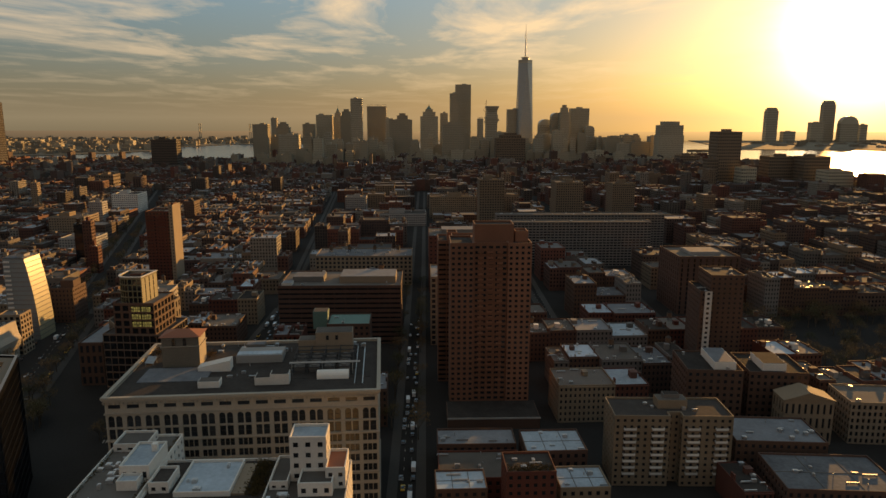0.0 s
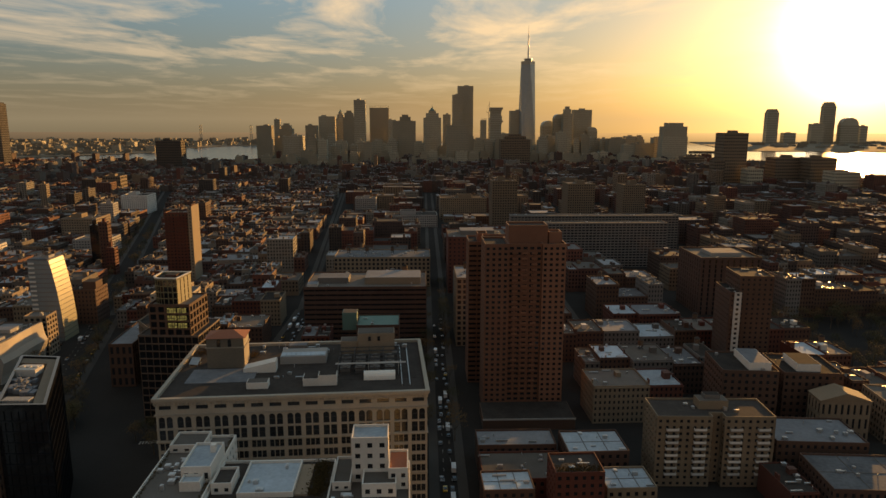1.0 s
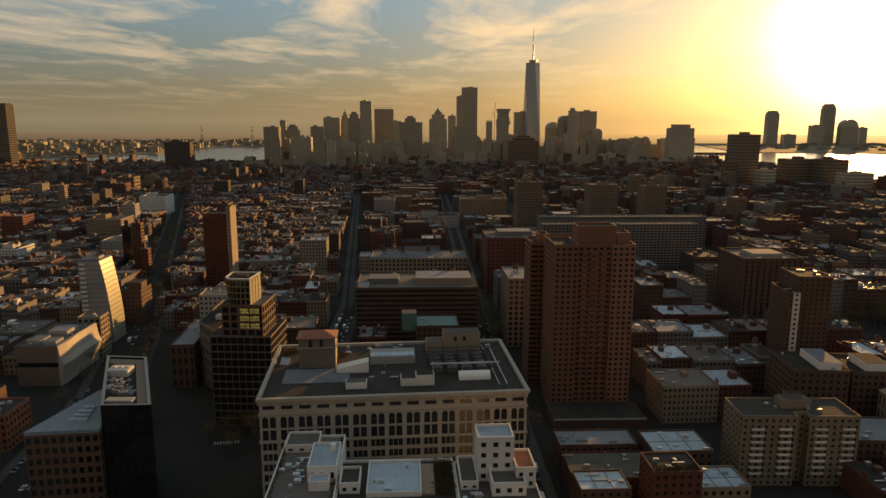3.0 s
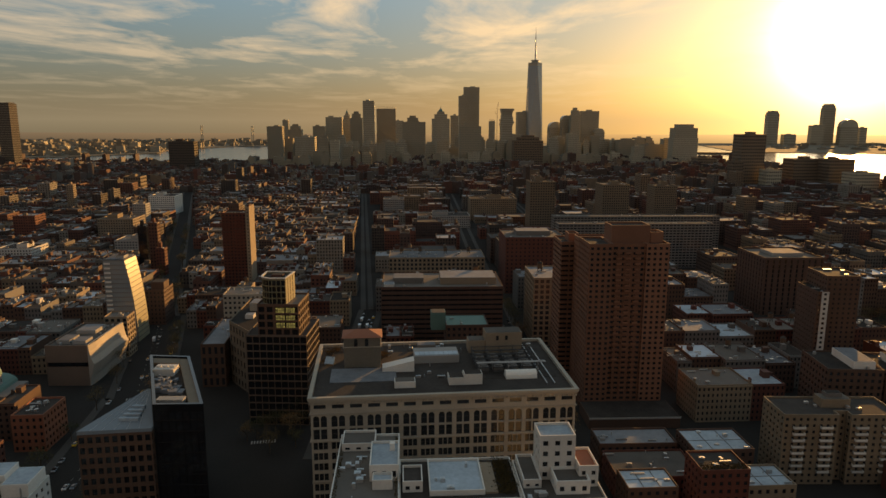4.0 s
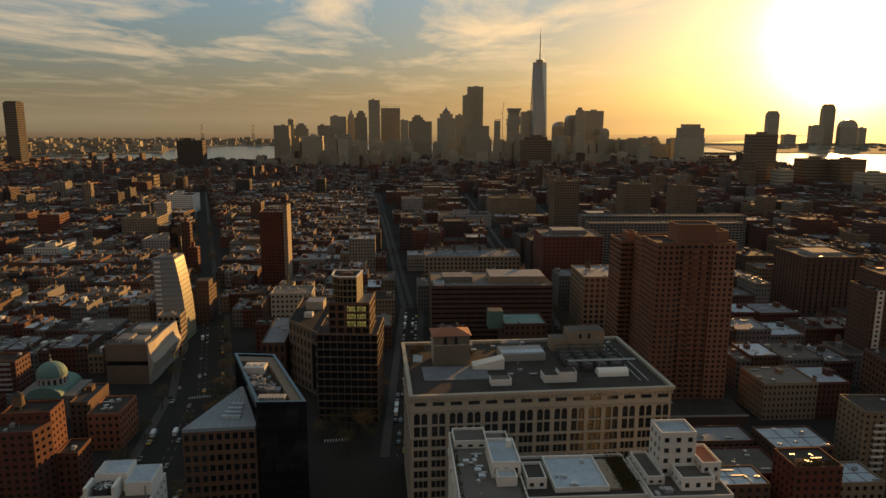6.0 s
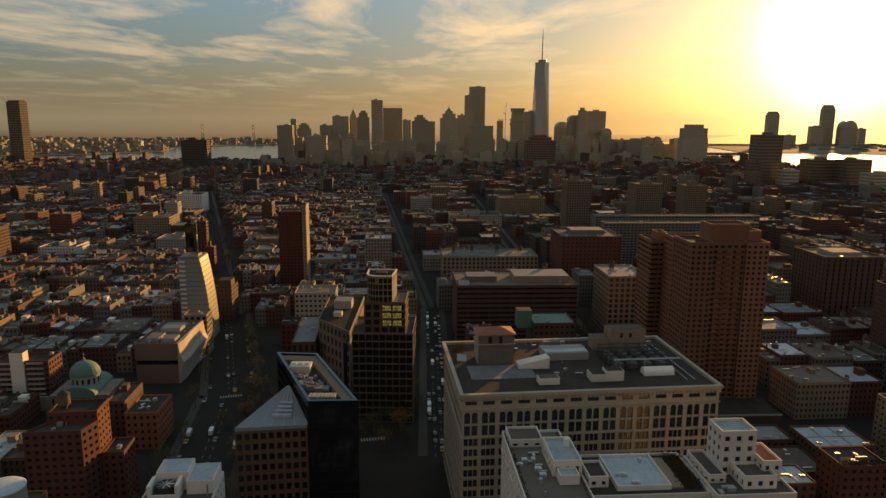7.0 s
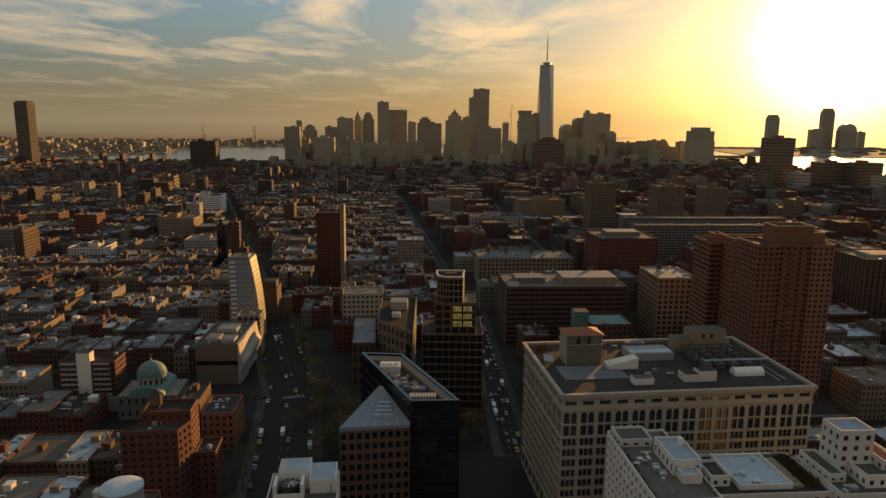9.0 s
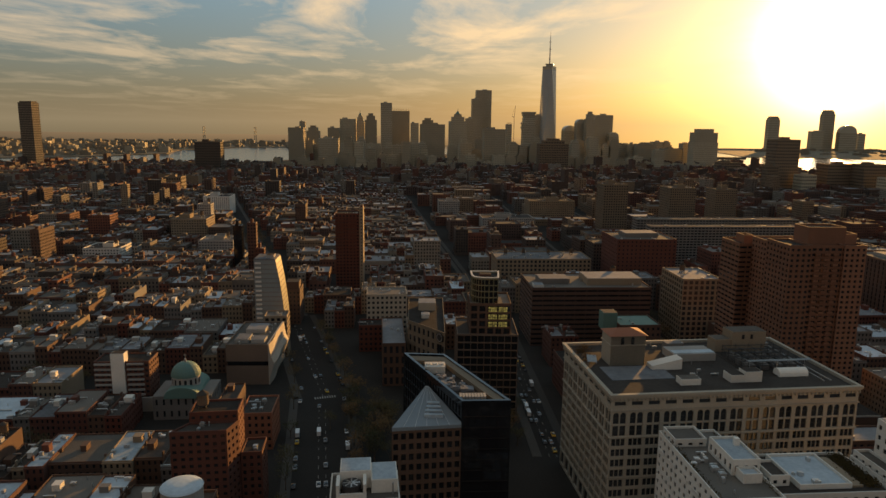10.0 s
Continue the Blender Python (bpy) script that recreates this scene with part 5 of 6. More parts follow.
def folded_academy():
    root = thing("academy_building", -311.5, 391, 1, "academy building in folded perforated metal with a gashed facade", "building")
    keep_clear(-311.5, 391, 1, -2, -3, 34, 52)
    wall, panes, roof, skin, gash = Build(), Build(), Build(), Build(), Build()
    outline_walls(wall, panes, [(0, 0), (25, 0), (25, 48), (0, 48)], 0, 12.0, 3.6, 3, 0.0, 0.0, (0, 1, 2, 3))
    gash.prism([(0.8, 0.8), (24.2, 0.8), (24.2, 47), (0.8, 47)], 12.0, 14.6)
    outline_walls(wall, panes, [(0, 0), (25, 0), (25, 48), (0, 48)], 14.6, 24.2, 3.6, 3, 0.0, 0.0, (0, 1, 2, 3))
    inner = parapet(wall, [(0, 0), (25, 0), (25, 48), (0, 48)], 24.2, 1, 0.5)
    roof.prism(inner, 23.4, 24.25)
    # the folded skin on the avenue side: facets that lean out and in
    prof = [(0, 25.6), (5, 26.0), (9, 27.2), (13.4, 28.4), (17, 26.8), (21.5, 26.0), (25.2, 25.6)]
    cuts = [0, 9, 17, 26, 36, 48]
    for k in range(len(cuts) - 1):
        for (za, xa), (zb, xb) in zip(prof, prof[1:]):
            s0, s1 = math.sin(k * 1.3) * 0.7, math.sin((k + 1) * 1.3) * 0.7
            skin.quad((xa + s0, cuts[k], za), (xa + s1, cuts[k + 1], za), (xb + s1, cuts[k + 1], zb), (xb + s0, cuts[k], zb))
    side = [(x, 0, z) for z, x in prof]
    skin.poly([(25.02, 0, 0)] + side + [(25.02, 0, 25.2)])
    skin.quad((24.6, 0, 25.4), (25.6, 0, 25.4), (25.6, 48, 25.4), (24.6, 48, 25.4))
    part("wall", wall, BROWNMESH, root)
    part("recessed_storey", gash, DARKGLASS, root, "dark recessed window storey")
    part("roof", roof, GRAVEL, root)
    part("metal_skin", skin, METALSKIN, root, "folded perforated steel skin catching the sun")
    for a in ((4, 6, 12, 18), (14, 5, 22, 14), (6, 26, 18, 40)):
        add_box(root, "plant_house", a[0], a[1], 24.25, a[2], a[3], 26.4, CONCRETE, "", SILVER)
    g = Build()
    roof_gear(g, random.Random(2), 3, 3, 22, 45, 24.25, 16)
    part("rooftop_unit", g, STEEL, root, "grey cooling units and vents", "stuff")


folded_academy()


def sail_hotel():
    root = thing("hotel_tower", -314, 474, 2, "white glass hotel tower with a curved sail-like side", "building")
    keep_clear(-314, 474, 2, -2, -3, 24, 24)
    glass_b, slabs, side, stripes = Build(), Build(), Build(), Build()
    n = 18
    for k in range(n):
        z0, z1 = 60 * k / n, 60 * (k + 1) / n

        def right(z):
            return 15.2 + 6.0 * (1 - (z / 60) ** 2)

        r0, r1 = right(z0), right(z1)
        ring = [(0.2, 0.2, z0), (r0 - 0.2, 0.2, z0), (r0 - 0.2, 20, z0), (0.2, 20, z0)]
        m = len(glass_b.v)
        glass_b.v += ring
        glass_b.f += [(m, m + 1, m + 5, m + 4), (m + 2, m + 3, m + 7, m + 6), (m + 3, m, m + 4, m + 7)]
        side.quad((r0, 0, z0), (r0, 20.2, z0), (r1, 20.2, z1), (r1, 0, z1))
        slabs.box(0, -0.12, z1 - 0.42, r1 + 0.22, 20.3, z1 - 0.02)
        stripes.box(1.0, -0.7, z0 + 0.3, 5.0, -0.01, z0 + 1.5)
    glass_b.v += [(0.2, 0.2, 60), (15.0, 0.2, 60), (15.0, 20, 60), (0.2, 20, 60)]
    glass_b.f.append(tuple(len(glass_b.v) - 4 + k for k in range(4)))
    part("glass_wall", glass_b, PALEGLASS, root, "pale green-grey glass")
    part("floor_band", slabs, GREY, root, "grey floor bands", "stuff")
    part("curved_side", side, SUNWALL, root, "curved side wall coloured cream for the low sun")
    part("balcony_stripe", stripes, WHITE, root, "white stacked balconies", "stuff")
    add_box(root, "roof_slab", 0.4, 0.4, 60.05, 14.6, 19.6, 60.6, SILVER)
    add_box(root, "roof_hut", 8, 4, 60.62, 13.5, 12, 62.4, CONCRETE, "small pale roof hut", TAR)


sail_hotel()
lowh = block("brick_house", "yellow brick house with big windows beside the hotel", -300, 441, 4, 15, 14, 27.5, TAN, GRAVEL, 3.5, 3.6, 0.6, 0.6, gear=5)

corner = block("loft_building", "dark brown brick corner loft beside the avenue", -310, 516, 3, 20, 22, 27, BROWN, TAR, 3.4, 2.8, 0.4, 0.5, gear=4)
add_box(corner, "penthouse", 9, 4, 27.05, 19, 16, 33, BROWN, "brick upper storey", TAR)
orange = block("tower_block", "narrow tan tower block with one sunlit side", -253.4, 621, 3, 3.6, 22, 79, TAN, TAR, 3, 3.5, 0.3, 0.4, blank=(1,), gear=0)
add_box(orange, "roof_hut", 0.6, 5, 79.05, 3, 15, 81, RED, "red brick tank room", TAR)
red2 = block("tower_block", "red brick balconied tower block", -275.5, 622, 3, 22, 22, 73, RED, TAR, 3, 3.3, 0.5, 0.5, gear=4)
ba = Build()
ba.box(0, 0, 0, 7, 1.3, 0.2)
ba.box(0, 0, 0.2, 7, 0.12, 1.1)
bmesh_shared = ba.mesh("balcony", RED)
for f in range(3, 24):
    for x in (1, 11):
        o = new("balcony", bmesh_shared)
        o.parent = red2
        o.matrix_basis = pose(x, -1.31, f * 2.95)


def curved_glass_tower():
    low = poly_block("apartment_house", "brown masonry podium block with large gridded windows", [(-176, 338), (-144.5, 337), (-143.5, 368), (-176, 368)], 0, 48.5, BROWNMESH, TAR, 4.0, 3.4, 0.93, 0.84, glass=DARKGLASS, rim=0.6)
    poly_block("", "", [(-169.6, 338.6), (-148.4, 338.0), (-147.6, 362), (-169.6, 362)], 48.56, 64.5, BROWN, GRAVEL, 3.9, 4.2, 0.72, 0.72, glass=DARKGLASS, gear=5, root=low)
    # panes that emit the sun's yellow, no lamps behind them
    lit = Build()
    for k in range(3):
        z = 52.9 + 3.98 * k
        for j in range(2):
            x0 = 15.9 + j * 5.3
            y0 = 0.18 - j * 0.15
            lit.box(x0, y0, z, x0 + 4.4, y0 + 0.35, z + 2.5)
    frame_bars = Build()
    for k in range(3):
        z = 52.9 + 3.98 * k
        for j in range(2):
            x0 = 15.9 + j * 5.3
            y0 = 0.18 - j * 0.15
            for m in range(1, 4):
                frame_bars.box(x0 + m * 1.1 - 0.12, y0 - 0.1, z, x0 + m * 1.1 + 0.12, y0 - 0.004, z + 2.5)
            frame_bars.box(x0, y0 - 0.1, z + 1.0, x0 + 4.4, y0 - 0.004, z + 1.2)
    lit_ob = part("lit_window", lit, SUN_PANE, low, "windows given a yellow-green glow for reflected sun", "stuff")
    part("glazing_bar", frame_bars, IRON, lit_ob, kind="stuff")
    # the tower: a flat front that rounds off at the left, a sheer sunlit flank
    pts = [(-155.2, 340.6), (-153.6, 356.5), (-168.4, 356.5)]
    pts += [(-162.2 - 6.2 * math.sin(math.radians(15 * k)), 346.8 - 6.2 * math.cos(math.radians(15 * k))) for k in range(6, -1, -1)]
    root = poly_block("glass_apartment_tower", "dark curved glass apartment tower with a pale roof rim", pts, 64.56, 77.4, GOLDGLASS, TAR, 3.3, 2.2, 0.84, 0.84, glass=DARKGLASS, rim=0.7)
    loc = [(x - pts[0][0], y - pts[0][1]) for x, y in pts]
    outer, inner = inset(loc, -0.35), inset(loc, 0.5)
    rim, pier = Build(), Build()
    for i in range(len(loc)):
        j = (i + 1) % len(loc)
        rim.quad((*outer[i], 78.1), (*outer[j], 78.1), (*outer[j], 78.6), (*outer[i], 78.6))
        rim.quad((*outer[i], 78.6), (*outer[j], 78.6), (*inner[j], 78.6), (*inner[i], 78.6))
        rim.quad((*inner[j], 78.1), (*inner[i], 78.1), (*inner[i], 78.6), (*inner[j], 78.6))
    part("roof_rim", rim, WHITE, root, "pale roof rim")
    # pale panels laid on the flank in place of its sun reflection
    for k in range(4):
        f0, f1 = 0.02 + k * 0.25, 0.22 + k * 0.25
        pier.v += [(0.1 + 1.6 * f0, 15.9 * f0, 64.6), (0.1 + 1.6 * f1, 15.9 * f1, 64.6), (0.1 + 1.6 * f1, 15.9 * f1, 77.3), (0.1 + 1.6 * f0, 15.9 * f0, 77.3)]
        n = len(pier.v) - 4
        pier.f.append((n, n + 1, n + 2, n + 3))
    part("flank_panel", pier, SUNWALL, root, "pale panels added to show the sun on the flank")
    add_box(root, "tank_room", -9, 8, 77.45, -3, 13, 78.3, RED, "low red brick tank room", TAR)


curved_glass_tower()


def old_hall():
    block("college_annex", "brownstone college annex with a pale flat roof", -218, 389, 4, 14, 56, 26, BROWN, SILVER, 6.5, 3.6, 0.5, 0.66, gear=5)
    pts = [(-203, 398), (-181.2, 371.5), (-180.6, 452), (-204, 452)]
    root = poly_block("college_hall", "brownstone college hall with round-headed windows and a big clock", pts, 0, 38, MID_BROWN, TAR, 6.3, 4.2, 0.45, 0.6)
    length = math.hypot(21.8, 26.5)
    ux, uy = 21.8 / length, -26.5 / length
    face, ring, bay = Build(), Build(), Build()
    face.tube(0, 0, 0, 0.5, 2.9, 2.9, 24)
    for k in range(24):
        t0, t1 = 6.2832 * k / 24, 6.2832 * (k + 1) / 24
        ring.quad((2.0 * math.cos(t0), 2.0 * math.sin(t0), 0.52), (2.35 * math.cos(t0), 2.35 * math.sin(t0), 0.52), (2.35 * math.cos(t1), 2.35 * math.sin(t1), 0.52), (2.0 * math.cos(t1), 2.0 * math.sin(t1), 0.52))
    s0 = length - 4.6
    bay.box(s0 - 1.5, -0.6, 4, s0 + 1.5, -0.02, 31)
    turn = math.degrees(math.atan2(uy, ux))
    dial = part("clock", face, IRON, root, "large round dark clock face")
    dial.matrix_basis = pose(ux * s0, uy * s0, 35.2, 90, 0, turn)
    part("dial_ring", ring, STEEL, dial)
    strip = part("window_bay", bay, DARKGLASS, root, "tall dark window strip below the clock")
    strip.matrix_basis = pose(0, 0, 0, 0, 0, turn)
    add_box(root, "roof_hut", 6, 24, 38.05, 17, 36, 43, STONE, "pale stone roof hut with tall windows", SILVER)
    add_box(root, "roof_hut", 8, 6, 38.05, 13, 12, 40.5, WHITE, "small white roof hut", SILVER)


old_hall()
old2 = block("loft_building", "white stone loft building with paired windows", -236, 491, 4, 30, 24, 30, STONE, GRAVEL, 3.8, 3.4, 0.5, 0.5, gear=6)
red3 = block("brick_house", "low red brick house with a red flank wall", -238, 452, 4, 26, 16, 18, RED, TAR, 3.5, 3.2, gear=3)


def domed_church():
    root = thing("church", -321.5, 352, 4, "grey stone domed church with a green copper dome", "church")
    keep_clear(-321.5, 352, 4, -17, -14, 17, 16)
    body, gable, drum, dome, cross = Build(), Build(), Build(), Build(), Build()
    panes = Build()
    outline_walls(body, panes, [(-15, -10), (15, -10), (15, 13), (-15, 13)], 0, 13, 6, 4, 0.3, 0.5)
    body.prism([(-15, -10), (15, -10), (15, 13), (-15, 13)], 12.9, 13.1)
    for k in range(10):
        t0, t1 = math.pi * k / 10, math.pi * (k + 1) / 10
        x0, x1 = -9 * math.cos(t0), -9 * math.cos(t1)
        za, zb = 13 + 5 * math.sin(t0), 13 + 5 * math.sin(t1)
        gable.quad((x0, -11, za), (x1, -11, zb), (x1, 14, zb), (x0, 14, za))
        gable.quad((x0, -11, 12), (x1, -11, 12), (x1, -11, zb), (x0, -11, za))
    facade_pts = [(7.4 * math.cos(math.radians(22.5 * k)), 7.4 * math.sin(math.radians(22.5 * k))) for k in range(16)]
    outline_walls(drum, panes, facade_pts, 16, 21.5, 5.5, 2.9, 0.45, 0.6)
    drum.prism(facade_pts, 21.4, 21.6)
    for k in range(7):
        t0, t1 = math.radians(90 * k / 7), math.radians(90 * (k + 1) / 7)
        dome.tube(0, 0, 21.5 + 7.2 * math.sin(t0), 21.5 + 7.2 * math.sin(t1), 7.7 * math.cos(t0), max(0.2, 7.7 * math.cos(t1)), 20)
    cross.tube(0, 0, 28.6, 30.2, 0.7, 0.5, 8)
    cross.rod((0, 0, 30), (0, 0, 33), 0.12)
    cross.rod((-0.8, 0, 32.2), (0.8, 0, 32.2), 0.1)
    part("wall", body, GREY, root)
    part("vaulted_roof", gable, COPPER, root)
    part("drum", drum, CONCRETE, root, "stone drum ringed with arched windows")
    part("dome", dome, COPPER, root, "green copper dome")
    part("finial", cross, STEEL, root)
    part("window_pane", panes, GLASS, root, kind="stuff")


domed_church()

ew = block("apartment_house", "red brick apartment block with balconies and a white stair tower", -371, 353, 3, 29, 15, 27, RED, TAR, 2.9, 3, 0.55, 0.5, gear=4)
add_box(ew, "stair_tower", 9.5, -1.2, 8, 16.5, 4.5, 32.5, WHITE, "plain white stair tower", TAR)
add_box(ew, "podium", -2, -2.4, 0, 31, -1.25, 8, CONCRETE, "pale concrete base")
bb = Build()
bb.box(0, 0, 0, 8.6, 1.1, 0.9)
bbm = bb.mesh("balcony", CONCRETE)
for f in range(3, 10):
    for x in (0.6, 17.6):
        o = new("balcony", bbm)
        o.parent = ew
        o.matrix_basis = pose(x, -1.12, f * 2.9 - 0.1)


def red_brick_house():
    root = poly_block("apartment_house", "dark red brick apartment house with lit west corner", [(-289.6, 242.5), (-268.6, 244.6), (-266.5, 253.6), (-285, 251.4)], 0, 39, RED, TAR, 2.9, 3.0, 0.5, 0.45, gear=3)
    poly_block("", "", [(-285, 251.5), (-266.5, 253.7), (-267.6, 266), (-286, 264)], 0, 43, RED, TAR, 2.9, 3.2, 0.42, 0.42, root=root)
    water_tank(root, 8, 16, 43.05, 2.3, 4.2, 1.6)
    low = poly_block("brick_house", "low red brick annex with a flat roof", [(-266.3, 254), (-258, 255), (-259, 268), (-267, 267)], 0, 25, RED, TAR, 3.2, 3, gear=2)
    poly_block("brick_house", "orange brick corner house with a busy roof", [(-281, 307), (-266, 308), (-267, 330), (-282, 329)], 0, 18, CLAY, TAR, 3.4, 3, gear=14)


red_brick_house()


def tank_house():
    root = thing("apartment_house", -221, 184, 5, "white apartment house with a roof box around a round fan", "building")
    keep_clear(-221, 184, 5, -4, -4, 26, 22)
    wall, panes, roof = Build(), Build(), Build()
    pts = [(0, 0), (21, 0), (21, 17), (0, 17)]
    outline_walls(wall, panes, pts, 0, 45, 3, 3.2, 0.4, 0.45)
    inner = parapet(wall, pts, 45, 0.8, 0.4)
    roof.prism(inner, 44, 45.05)
    part("wall", wall, WHITE, root)
    part("window_pane", panes, GLASS, root, kind="stuff")
    part("roof", roof, GRAVEL, root)
    add_box(root, "penthouse", 3, 8, 45.05, 12.5, 16.5, 51, WHITE, "white penthouse with a pale blue roof", BLUEROOF)
    add_box(root, "penthouse", 12.52, 5, 45.05, 20.5, 16, 49.4, WHITE, "lower white penthouse", BLUEROOF)
    bx = Build()
    for a in ((2, 1.5, 3, 7.9), (10, 1.5, 11, 7.9)):
        bx.box(a[0], a[1], 45.05, a[2], a[3], 50)
    bx.box(3, 1.5, 45.05, 10, 2.2, 47)
    part("fan_box", bx, WHITE, root, "white walled box open at the top")
    fan = Build()
    fan.tube(6.5, 5, 45.05, 48.85, 2.9, 2.9, 20)
    fan_ob = part("fan", fan, IRON, root, "round dark cooling fan")
    blade = Build()
    blade.box(0.3, -0.22, 0, 2.6, 0.22, 0.06)
    blade_mesh = blade.mesh("blade", STEEL)
    for k in range(8):
        o = new("blade", blade_mesh)
        o.parent = fan_ob
        o.matrix_basis = pose(6.5, 5, 48.9, 12, 0, 45 * k)
    st = Build()
    st.tube(19, 3.5, 45, 49, 0.25, None, 8)
    part("flue", st, STEEL, root)


tank_house()


def round_top_house():
    root = block("brick_house", "brick house carrying a wide round pale tank house", -277, 189, 3, 17, 17, 36, BROWN, TAR, 3.1, 3.2, gear=0)
    drum, lid = Build(), Build()
    drum.tube(8.5, 8, 36.05, 43.4, 6.4, 6.4, 28)
    for k in range(4):
        t0, t1 = math.radians(22.5 * k), math.radians(22.5 * (k + 1))
        lid.tube(8.5, 8, 43.41 + 1.1 * math.sin(t0), 43.41 + 1.1 * math.sin(t1), 6.6 * math.cos(t0), max(0.2, 6.6 * math.cos(t1)), 28)
    tank = part("tank_house", drum, CONCRETE, root, "pale round tank house")
    part("domed_lid", lid, BLUEROOF, tank, "shallow pale domed lid")


round_top_house()


def white_terraces():
    root = thing("apartment_house", -108, 176, 3, "white stepped apartment house with terraces and pale blue roofs", "building")
    keep_clear(-108, 176, 3, -4, -26, 86, 52)

    def mass(x0, y0, x1, y1, z1, roof_mat=GRAVEL, z0=0, blank=()):
        wall, panes, roof = Build(), Build(), Build()
        pts = [(x0, y0), (x1, y0), (x1, y1), (x0, y1)]
        outline_walls(wall, panes, pts, z0, z1, 3.05, 3.4, 0.42, 0.48, blank, 0.3)
        inner = parapet(wall, pts, z1, 0.9, 0.35)
        roof.prism(inner, z1 - 0.5, z1 + 0.05)
        part("wall" if z0 < 1 else "upper_wall", wall, WHITE, root)
        if panes.f:
            part("window_pane", panes, GLASS, root, kind="stuff")
        part("roof" if z0 < 1 else "upper_roof", roof, roof_mat, root)

    mass(0, 0, 20, 45, 50)
    mass(20.05, 4, 56, 29, 48.6, TAR)
    mass(56.05, 0, 80, 24, 50)
    mass(11, 14.5, 19.9, 30.5, 54.5, BLUEROOF, 50.1, (1, 2))
    mass(12, 9.5, 18, 14.4, 52.3, BLUEROOF, 50.1, (0, 1, 2, 3))
    mass(1, 34, 12, 44, 52, GRAVEL, 50.1, (2,))
    mass(29, 7.5, 45.5, 27, 49.5, BLUEROOF, 48.7, (0, 1, 2, 3))
    mass(21, 10, 27, 20, 51.4, TAR, 48.7, (1, 2))
    mass(57, 8, 62.4, 23.9, 52, GRAVEL, 50.1)
    mass(62.5, 12.7, 73.5, 22, 63.6, BLUEROOF, 50.1)
    mass(66, 4, 76, 12.6, 53.5, GRAVEL, 50.1)
    mass(73.6, 8, 79.5, 20, 56, CLAY, 50.1)
    add_box(root, "chimney", 17, 25, 54.5, 18.6, 26.6, 57, WHITE)
    for y in (3, 12, 21, 30, 39):
        add_box(root, "terrace_wall", -0.35, y, 44, -0.01, y + 5, 45.2, WHITE)
    patch = Build()
    patch.box(45.6, 8, 48.6, 49.5, 26, 49.3)
    part("bare_patch", patch, TAN, root, "worn patch of bare roof boards")
    bush = Build()
    rng = random.Random(4)
    for _ in range(1600):
        x, y, z = rng.gauss(52.5, 1.6), rng.uniform(7, 27), 48.6 + abs(rng.gauss(0.5, 0.7))
        a, s = rng.uniform(0, 6.3), 0.4
        bush.quad((x, y, z), (x + s * math.cos(a), y + s * math.sin(a), z + 0.1), (x + s * math.cos(a), y + s * math.sin(a), z + s), (x, y, z + s))
    for _ in range(500):
        x, y, z = rng.choice((1.2, 19)) + rng.gauss(0, 0.3), rng.uniform(2, 43), 50 + abs(rng.gauss(0.4, 0.5))
        a, s = rng.uniform(0, 6.3), 0.35
        bush.quad((x, y, z), (x + s * math.cos(a), y + s * math.sin(a), z + 0.1), (x + s * math.cos(a), y + s * math.sin(a), z + s), (x, y, z + s))
    part("roof_garden", bush, LEAF, root, "brown autumn planting on a terrace", "stuff")
    g = Build()
    roof_gear(g, rng, 2, 3, 9, 30, 50.05, 12)
    roof_gear(g, rng, 30, 9, 44, 25, 49.55, 4)
    roof_gear(g, rng, 57, 1, 65, 7, 50.05, 5)
    part("rooftop_unit", g, STEEL, root, "grey cooling units and vents", "stuff")


white_terraces()

slab = block("apartment_slab", "long pale concrete slab block with balcony bands", 53, 728, 2, 170, 18, 48, GREY, GRAVEL, 3, 4, 0.8, 0.5, gear=10)
slab2 = block("apartment_slab", "second long pale slab block behind a lawn", 60, 800, 2, 200, 18, 46, GREY, GRAVEL, 3, 4, 0.8, 0.5, gear=10)
slim = block("apartment_tower", "slim brown brick tower block with a pale windowed strip", 155, 404, -3, 7, 26, 55, BROWN, TAR, 3.1, 3.4, 0.3, 0.4, gear=3)
strip, strip_panes = Build(), Build()
facade(strip, strip_panes, (2.6, -0.5), (1, 0), 4.2, 16, 55.8, 1, 13, 0.4, 0.5)
strip.quad((2.6, 0, 16), (2.6, -0.5, 16), (2.6, -0.5, 55.8), (2.6, 0, 55.8))
strip.quad((6.8, -0.5, 16), (6.8, 0, 16), (6.8, 0, 55.8), (6.8, -0.5, 55.8))
part("pale_strip", strip, WHITE, slim, "pale rendered strip with windows")
part("window_pane", strip_panes, GLASS, slim, kind="stuff")
slim2 = block("apartment_tower", "dark brown brick tower block with setback top", 162.5, 408, -3, 20, 26, 64, BROWN, TAR, 3.1, 3.4, 0.4, 0.45, gear=3)
bob = block("library_building", "broad red sandstone library with a pale roof edge", 190, 545, 2, 50, 48, 47, BROWN, GRAVEL, 4.0, 5, 0.3, 0.8, gear=3, roof_h=1.6)
add_box(bob, "roof_lantern", 14, 14, 47.05, 40, 36, 49.5, CONCRETE, "low roof lantern", SILVER)
conc = block("brick_house", "dark brick loft with a long white penthouse", 124, 333, -4, 28, 30, 32, BROWN, TAR, 3.6, 3.4, gear=3)
add_box(conc, "penthouse", 14, 3, 32.05, 25, 26, 36, WHITE, "long white penthouse", SILVER)
conc2 = block("brick_house", "brown brick house with a white roof penthouse", 158, 338, -4, 30, 30, 29, BROWN, TAR, 3.6, 3.4, gear=3)
